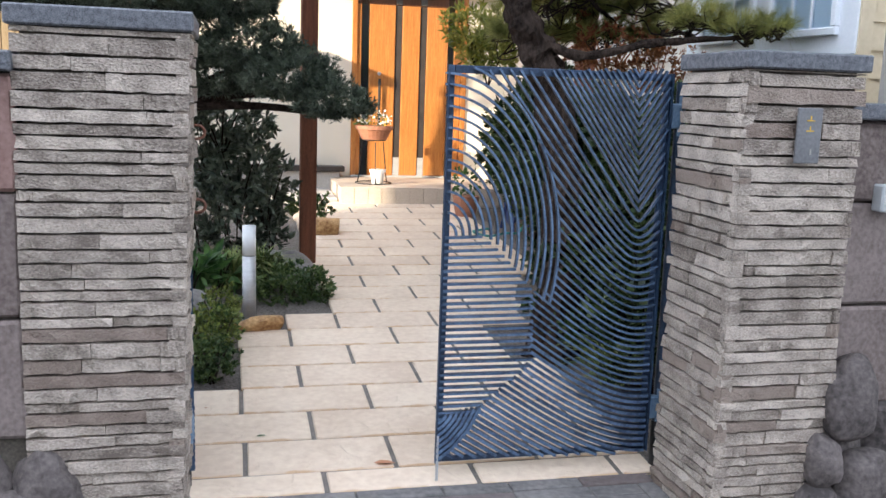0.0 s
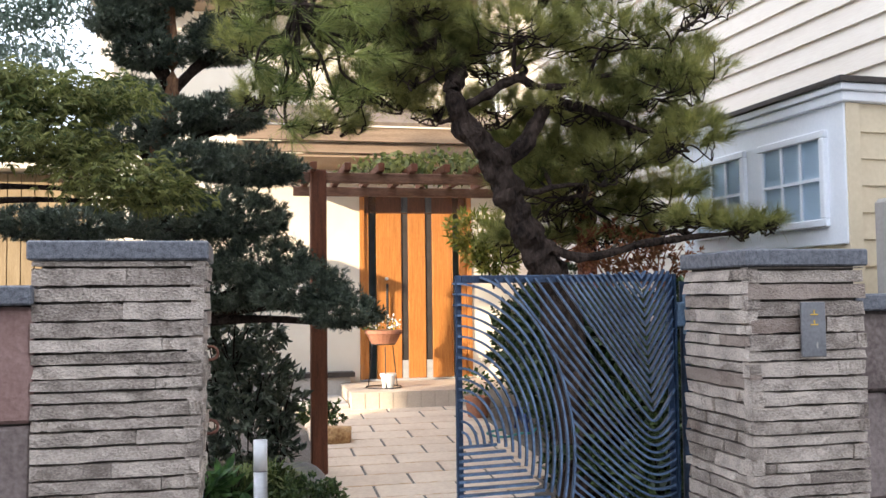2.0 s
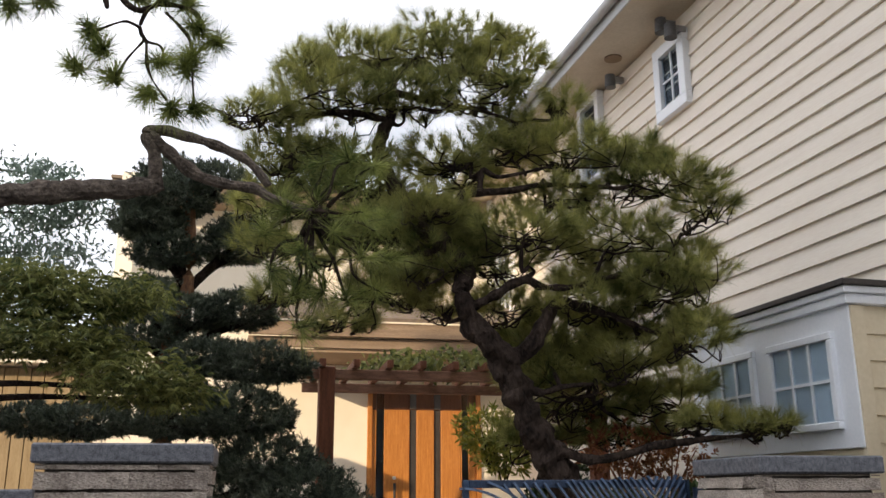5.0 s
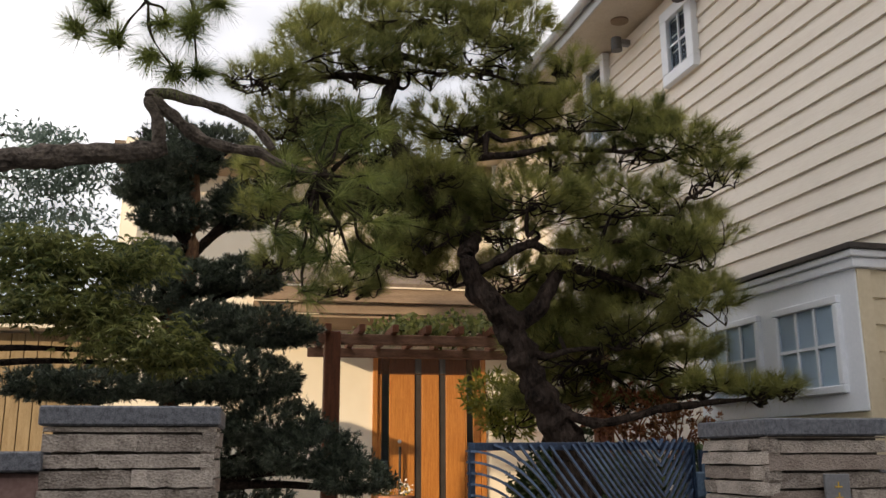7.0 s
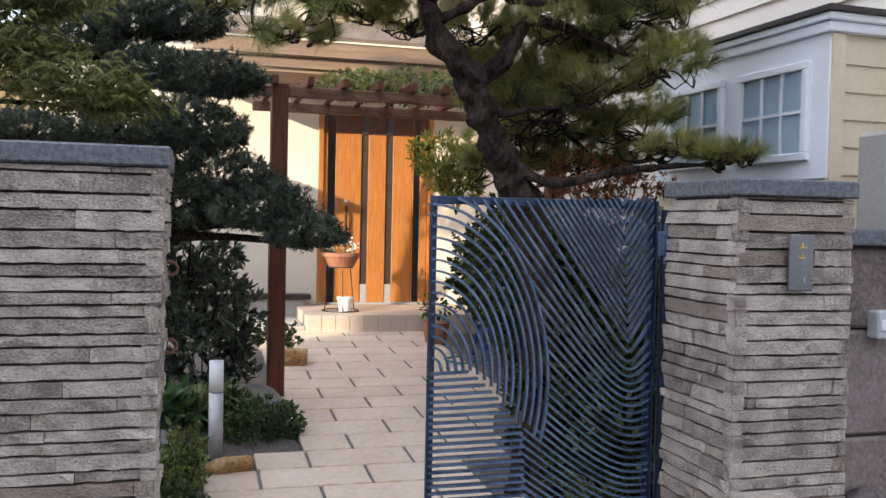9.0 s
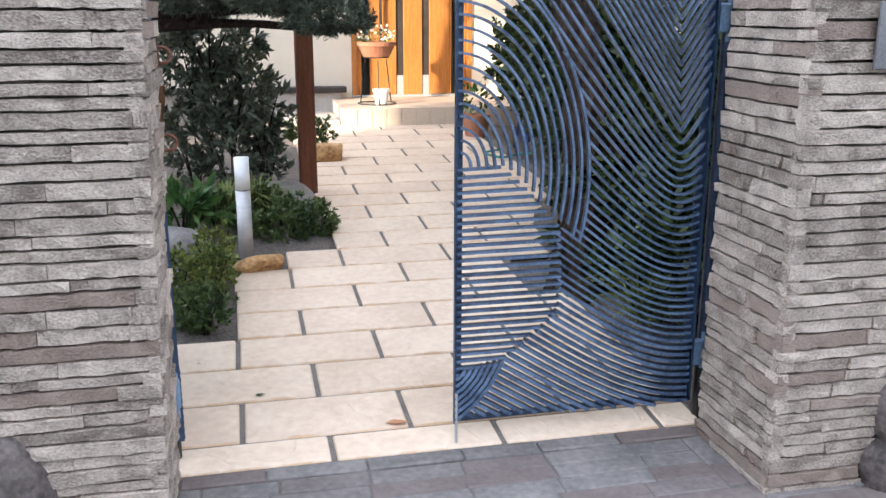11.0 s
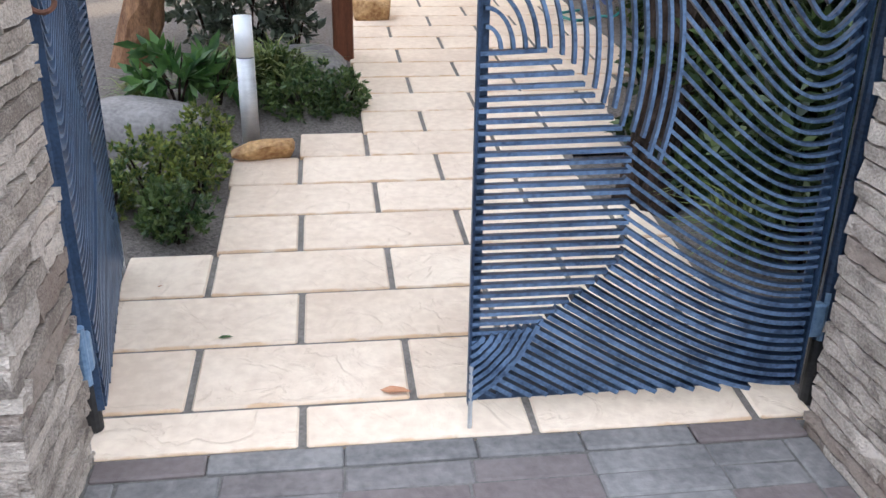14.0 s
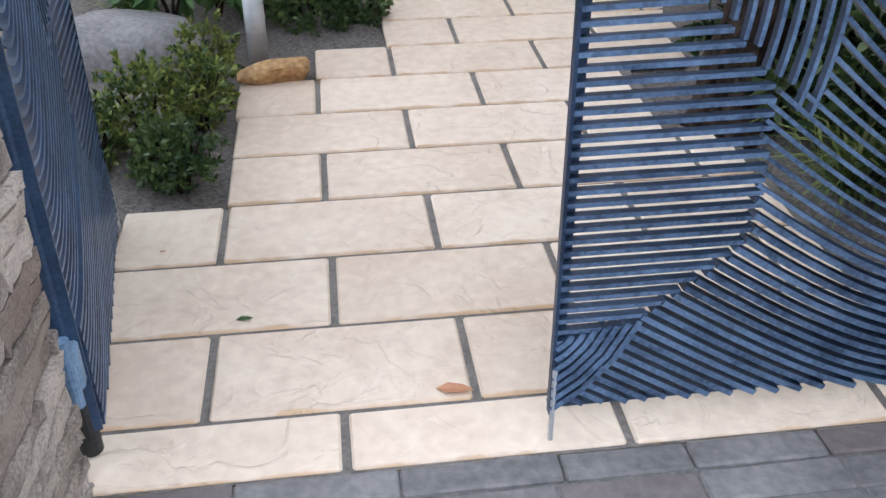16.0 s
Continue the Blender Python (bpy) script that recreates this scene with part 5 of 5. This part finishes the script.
EAST_PADS = (
    (2.59, 5.2, 2.6, 0.4, 0.14),
    (2.01, 5.1, 3.34, 0.32, 0.14),
    (2.86, 4.8, 3.25, 0.2, 0.15),
    (1.76, 4.8, 3.02, 0.37, 0.13),
    (2.31, 4.9, 3.04, 0.44, 0.17),
    (2.56, 4.8, 2.76, 0.3, 0.18),
    (2.22, 5, 2.66, 0.38, 0.15),
    (1.67, 5.2, 2.96, 0.33, 0.18),
    (2.42, 5.2, 2.88, 0.44, 0.18),
    (1.79, 5.4, 2.73, 0.26, 0.15),
    (2.18, 5.5, 2.54, 0.46, 0.19),
    (2.8, 4.9, 2.86, 0.24, 0.2),
)
LOW_PADS = (
    (2.39, 5.6, 2.16, 0.47, 0.23),
    (2.85, 5.5, 2.27, 0.37, 0.23),
    (2.03, 5.6, 2.48, 0.31, 0.19),
    (2.69, 4.7, 2.45, 0.21, 0.18),
    (2.1, 5.3, 2.27, 0.41, 0.2),
    (2.46, 5.1, 2.38, 0.36, 0.19),
    (2.73, 4.8, 2, 0.2, 0.08),
    (2.98, 4.7, 1.96, 0.2, 0.06),
    (3.09, 4.6, 1.97, 0.11, 0.08),
    (2.61, 5.7, 2, 0.48, 0.2),
    (2.18, 5.8, 1.97, 0.41, 0.2),
)
pine = thing("black_pine", "trained black pine with crooked dark trunk and bright needle tufts", "tree")
main = [(2.1, 4.95, 0.05), (2.12, 4.95, 0.9), (1.99, 4.95, 1.58), (1.88, 4.95, 1.82), (1.77, 4.95, 2.01), (1.7, 4.95, 2.19), (1.61, 4.95, 2.36), (1.47, 4.95, 2.52), (1.41, 4.95, 2.7), (1.45, 5.0, 2.84), (1.32, 5.0, 2.98), (1.14, 5.0, 3.14), (0.99, 5.0, 3.38), (0.93, 5.0, 3.55), (0.99, 5.0, 3.73), (1.02, 5.0, 3.99), (1.16, 5.0, 4.15)]
part("trunk", sweep(main, [0.15, 0.13, 0.1, 0.09, 0.084, 0.078, 0.072, 0.064, 0.058, 0.056, 0.05, 0.046, 0.042, 0.04, 0.034, 0.026, 0.014], 16, knots=0.6), M_PINEBARK, pine, "rugged dark plated bark")
LOW_LIMBS = (
    ([(1.67, 4.92, 2.3), (1.82, 4.9, 2.43), (1.9, 4.9, 2.58), (1.96, 4.9, 2.64), (2.15, 4.9, 2.62), (2.42, 4.9, 2.53)], 0.052),
    ([(1.45, 4.95, 2.6), (1.56, 4.87, 2.65), (1.6, 4.85, 2.68), (1.75, 4.85, 2.76), (1.86, 4.85, 2.72), (2.03, 4.85, 2.73), (2.2, 4.85, 2.78), (2.5, 4.85, 2.85)], 0.034),
    ([(1.75, 4.85, 2.76), (1.8, 4.83, 2.8), (1.77, 4.82, 2.83)], 0.018),
    ([(1.14, 5.0, 3.12), (1.35, 4.92, 3.17), (1.4, 4.9, 3.24), (1.52, 4.9, 3.28), (1.71, 4.9, 3.3), (1.9, 4.9, 3.35), (2.3, 4.9, 3.36)], 0.036),
    ([(1.51, 4.9, 3.28), (1.53, 4.9, 3.41), (1.62, 4.9, 3.38), (1.79, 4.9, 3.42), (2.0, 4.95, 3.5)], 0.022),
    ([(1.88, 4.92, 1.84), (2.12, 4.8, 1.77), (2.41, 4.75, 1.84), (2.72, 4.75, 1.88), (3.03, 4.7, 1.91), (3.2, 4.68, 1.96)], 0.028),
    ([(1.72, 4.92, 2.16), (1.86, 4.95, 2.14), (1.99, 5.0, 2.18), (2.2, 5.0, 2.2)], 0.03),
)
CROWN_LIMBS = (
    ([(0.99, 5.0, 3.73), (0.75, 4.95, 3.73), (0.49, 4.9, 3.67), (0.21, 4.85, 3.6)], 0.024),
    ([(1.0, 5.0, 3.91), (1.29, 5.0, 3.86), (1.57, 5.0, 3.83), (1.78, 5.0, 3.77)], 0.022),
    ([(1.02, 5.0, 3.99), (0.81, 5.0, 4.1), (0.58, 4.95, 4.06)], 0.018),
    ([(1.12, 5.0, 4.1), (1.47, 5.05, 4.1), (1.8, 5.05, 4.1)], 0.018),
    ([(1.32, 5.0, 2.98), (1.2, 5.1, 2.94), (1.0, 5.2, 2.98), (0.7, 5.25, 3.05)], 0.024),
)
for pts, r in LOW_LIMBS + CROWN_LIMBS:
    part("limb", sweep(pts, [r * (1 - 0.65 * i / (len(pts) - 1)) for i in range(len(pts))], 10, knots=0.6), M_PINEBARK, pine)
SPINES = [Vector(p) for p in main[8:]] + [Vector(p) for pts, r in LOW_LIMBS + CROWN_LIMBS for p in pts]


def crooked(r, a, b, n, sway):
    """A wandering line of n steps from a to b."""
    a, b = Vector(a), Vector(b)
    out = [a]
    for k in range(1, n):
        out.append(a.lerp(b, k / n) + Vector((r.uniform(-1, 1), r.uniform(-1, 1), r.uniform(-1, 1))) * sway)
    return out + [b]


def pine_foliage(pads, per, length, parent):
    r = random.Random(41)
    for k, pad in enumerate(pads):
        cx, cy, cz, rx, ry, rz = pad
        p, w = in_pads((pad,), per, 0.45, 0.3)
        w = unit(w * [1, 1, 0.4] * 0.7 + rng.normal(size=w.shape) * 0.22 + [0, 0, 0.55])
        needles("needle_clump", p, w, length, M_NEEDLE, parent, per=66, spread=0.8, width=0.0026)["kind"] = "stuff"
        # the bough that carries the pad, then forked crooked twigs to its tufts
        root = Vector((cx, cy, cz - rz * 0.55))
        near = min(SPINES, key=lambda q: (q - root).length)
        bm = bmesh.new()
        bough = crooked(r, near, root, 4, 0.05 + 0.05 * (root - near).length)
        sweep(bough, [0.014, 0.012, 0.01, 0.008, 0.007], 6, bm, knots=0.4)
        for q in range(7):
            side = root + Vector((r.uniform(-1, 1) * rx * 0.75, r.uniform(-1, 1) * ry * 0.75, r.uniform(-0.35, 0.2) * rz))
            sweep(crooked(r, bough[r.randrange(2, 5)], side, 4, 0.035), [0.0065, 0.006, 0.005, 0.0045, 0.004], 4, bm)
            for h in range(5):
                tip = Vector(p[r.randrange(len(p))])
                if (tip - side).length < rx:
                    sweep(crooked(r, side, tip, 3, 0.022), [0.0038, 0.0034, 0.003, 0.0025], 4, bm)
        tagged(part("twig_mass", bm, M_PINEBARK, parent), kind="stuff")


for tier in (CROWN_PADS, WEST_PADS, EAST_PADS, LOW_PADS):
    pine_foliage(cushions(tier), 820, 0.112, pine)

# ---- long trained limb reaching over the gate from the west, with its own tufts ----
LIMB = (
    ([(-1.5, 4.0, 2.74), (-1.23, 4.0, 2.78), (-0.8, 4.0, 2.82), (-0.51, 4.0, 2.86), (-0.29, 4.0, 2.88), (-0.14, 4.0, 2.91)], 0.056, 0.3),
    ([(-0.18, 4.0, 2.88), (-0.185, 4.0, 3.03), (-0.22, 4.0, 3.13), (-0.19, 4.0, 3.16), (-0.07, 4.0, 3.14), (0.11, 4.0, 3.09), (0.23, 4.0, 3.03), (0.31, 4.0, 2.93)], 0.033, 0.5),
    ([(-0.21, 4.0, 3.13), (-0.13, 4.0, 3.06), (-0.01, 4.0, 2.97), (0.12, 4.0, 2.92), (0.24, 4.0, 2.92), (0.33, 4.0, 2.87), (0.5, 3.95, 2.8)], 0.031, 0.4),
)
SPRAY = (
    ([(-1.95, 4.0, 3.4), (-1.3, 3.8, 3.75), (-0.7, 3.7, 3.9), (-0.41, 3.7, 3.77), (-0.37, 3.7, 3.67), (-0.27, 3.7, 3.57), (-0.17, 3.7, 3.61), (-0.03, 3.7, 3.58), (0.01, 3.7, 3.47)], 0.022, 0.65),
    ([(-0.55, 3.7, 3.85), (-0.43, 3.69, 3.74), (-0.4, 3.69, 3.62), (-0.385, 3.69, 3.56)], 0.014, 0.2),
    ([(-0.23, 3.7, 3.57), (-0.25, 3.7, 3.49), (-0.22, 3.7, 3.43), (-0.16, 3.7, 3.41), (-0.14, 3.7, 3.33)], 0.009, 0.4),
    ([(-0.25, 3.7, 3.49), (-0.32, 3.7, 3.51), (-0.43, 3.7, 3.45)], 0.007, 0.4),
    ([(-0.23, 3.7, 3.43), (-0.29, 3.7, 3.34), (-0.32, 3.7, 3.26)], 0.007, 0.4),
    ([(-0.22, 3.7, 3.43), (-0.2, 3.7, 3.29), (-0.12, 3.7, 3.17)], 0.007, 0.4),
    ([(-0.15, 3.7, 3.57), (-0.05, 3.7, 3.46), (-0.03, 3.7, 3.33), (-0.01, 3.7, 3.15)], 0.008, 0.5),
    ([(-0.7, 3.7, 3.88), (-0.72, 3.7, 3.7), (-0.76, 3.7, 3.56)], 0.009, 0.4),
)
over = thing("overhanging_pine_limb", "long lichen-grey pine limb with hanging needle tufts", "tree limb")
for pts, r, taper in LIMB + SPRAY:
    part("limb", sweep(pts, [r * (1 - taper * i / (len(pts) - 1)) for i in range(len(pts))], 10, knots=0.6), M_BARKGREY if r > 0.025 else M_PINEBARK, over)
part("trunk", sweep([(-1.95, 4.0, -0.02), (-1.9, 4.02, 1.2), (-1.98, 4.0, 2.3), (-1.9, 4.0, 3.6)], [0.13, 0.11, 0.1, 0.06], 12, knots=0.4), M_BARKGREY, over)


def bursts(centres, n, length, spread, seed, reach=0.045, root=None):
    """Star-like shoots: a few brushes of needles round each centre."""
    r = random.Random(seed)
    tips, ways, bm = [], [], bmesh.new()
    for c in centres:
        c = Vector(c)
        for k in range(n):
            d = Vector((r.uniform(-1, 1), r.uniform(-1, 1), r.uniform(-0.6, 0.9))).normalized()
            t = c + d * reach * r.uniform(0.2, 1)
            tips.append(t)
            ways.append(d)
            sweep([c, c.lerp(t, 0.5), t], [0.006, 0.005, 0.004], 4, bm)
        if root is not None:
            sweep(crooked(r, root, c, 4, 0.03), [0.011, 0.009, 0.008, 0.007, 0.005], 5, bm)
    needles("needle_clump", np.array(tips), np.array(ways), length, M_NEEDLEB, over, per=75, spread=spread, width=0.003)["kind"] = "stuff"
    tagged(part("twig_mass", bm, M_PINEBARK, over), kind="stuff")


STARS = ((0.59, 3.9, 2.7), (0.4, 3.95, 2.81), (0.56, 3.9, 2.44), (0.31, 3.98, 2.71), (0.72, 3.95, 2.94), (0.6, 4.0, 2.97), (0.72, 3.9, 2.59), (0.43, 3.95, 2.42), (0.77, 4.0, 2.75),
         (0.86, 4.1, 2.84), (0.47, 3.9, 2.61), (0.33, 4.0, 2.55), (0.36, 4.05, 2.87), (0.52, 3.98, 2.84), (0.67, 4.0, 2.42), (0.85, 4.1, 2.65), (0.46, 4.0, 2.3), (0.5, 4.1, 2.5), (0.65, 4.08, 2.82), (0.8, 4.1, 2.5), (0.66, 3.95, 3.05), (0.78, 4.0, 3.06), (0.56, 4.0, 3.06), (0.7, 3.9, 2.8))
bursts(STARS, 3, 0.15, 1.15, 5, 0.06, Vector((0.5, 3.97, 2.78)))
bursts(((-0.44, 3.7, 3.46), (-0.39, 3.7, 3.37), (-0.33, 3.7, 3.25), (-0.03, 3.7, 3.51), (0.06, 3.7, 3.46), (-0.03, 3.7, 3.38), (-0.05, 3.7, 3.32), (-0.16, 3.7, 3.34), (-0.1, 3.7, 3.14), (-0.19, 3.7, 3.2),
        (-0.01, 3.7, 3.14), (-0.17, 3.7, 3.65), (-0.76, 3.7, 3.54), (-0.63, 3.7, 3.57), (-0.48, 3.7, 3.28), (-0.27, 3.72, 3.64), (-0.07, 3.72, 3.63)), 6, 0.13, 1.2, 9, 0.035)

# ---- fallen leaves ----
for x, y, a, mat, ln in ((0.9, 3.703, -12, M_DRYLEAF, 0.09), (0.405, 4.025, 0, M_BROAD, 0.045), (0.16, 4.36, 20, M_DRYLEAF, 0.02)):
    bm = bmesh.new()
    z = ground_z(y) + 0.004
    pts = [(-0.5, 0, 0), (-0.2, 0.2, 0.06), (0.2, 0.17, 0.05), (0.5, 0, 0.02), (0.2, -0.16, 0.07), (-0.2, -0.2, 0.05)]
    vs = [bm.verts.new((x + (p * math.cos(radians(a)) - q * math.sin(radians(a))) * ln, y + (p * math.sin(radians(a)) + q * math.cos(radians(a))) * ln, z + h * ln)) for p, q, h in pts]
    mid = bm.verts.new((x, y, z + 0.002))
    for i in range(6):
        bm.faces.new((mid, vs[i], vs[(i + 1) % 6]))
    tagged(mesh_object("fallen_leaf", bm, mat), "fallen leaf lying on the sandstone path", "leaf")

# ---- paving slabs and bricks, piece by piece ----
PITCH, WIDE = 0.308, 0.615
for row in range(21):
    if row == 0:
        y0, y1 = FRONT, 3.672
    else:
        y0, y1 = 3.672 + (row - 1) * PITCH, 3.672 + row * PITCH
    yc = (y0 + y1) / 2
    left = 0.03 if row < 4 else (0.335 if row < 7 else (0.635 if row < 8 else 0.945))
    right = 2.05 if row < 5 else (1.86 if row < 7 else min(2.75, 2.2 + 0.11 * (row - 7)))
    off = 0.645 if row % 2 == 0 else 0.34
    x = off - 2 * WIDE
    while x < right:
        a, b = max(x, left), min(x + WIDE, right)
        if b - a > 0.06:
            w = b - a - 0.02
            me = slab_mesh(w, y1 - y0 - 0.012, (row * 3 + int(x * 7)) % 5)
            piece("paving_slab", me, path, Matrix.Translation(((a + b) / 2 - 0.02 * (yc - FRONT), yc, ground_z(yc))) @ pose(0, 0, 0, math.degrees(math.atan(SLOPE)), 0, random.uniform(-0.3, 0.3)))
        x += WIDE
brickwork = thing("brick_apron", "weathered grey-brown brick paving before the gate", "paving", kind="structure")
part("joint_bed", box(-0.8, 3.0, 2.2, 3.485, -0.06, -0.01), M_BRICKJOINT, brickwork, "grey mortar bed")
BRICKS = {}


def brick(x0, x1, y0, y1, top, turn=0):
    w, d = x1 - x0 - 0.0035, y1 - y0 - 0.0035
    key = (round(w, 2), round(d, 2))
    if key not in BRICKS:
        bm = box(-w / 2, w / 2, -d / 2, d / 2, -0.04, 0, 0.005, rough=0.0015)
        me = bpy.data.meshes.new("brick")
        bm.to_mesh(me)
        bm.free()
        me.materials.append(M_BRICK)
        BRICKS[key] = me
    piece("brick", BRICKS[key], brickwork, pose((x0 + x1) / 2, (y0 + y1) / 2, top + random.uniform(-0.002, 0.002), random.uniform(-0.6, 0.6), random.uniform(-0.6, 0.6), random.uniform(-0.5, 0.5)))


r = random.Random(3)
x = 0.13
while x < 1.97:
    w = r.choice((0.28, 0.3, 0.34))
    brick(x, min(x + w, 1.98), 3.407, 3.487, 0.0)
    x += w
for k in range(12):
    y1 = 3.405 - k * 0.09
    lo, hi = (0.2, 1.9) if y1 > 3.05 else (-0.75, 2.95)
    x = lo - r.uniform(0, 0.15)
    while x < hi:
        w = r.choice((0.3, 0.315, 0.32))
        a, b = max(x, lo), min(x + w, hi)
        if b - a > 0.03:
            brick(a, b, y1 - 0.09, y1, -0.005)
        x += w
for lo, hi in ((0.13, 0.198), (1.902, 1.978)):
    y = 3.403
    while y > 3.08:
        brick(lo, hi, max(y - 0.2, 3.06), y, -0.004)
        y -= 0.2
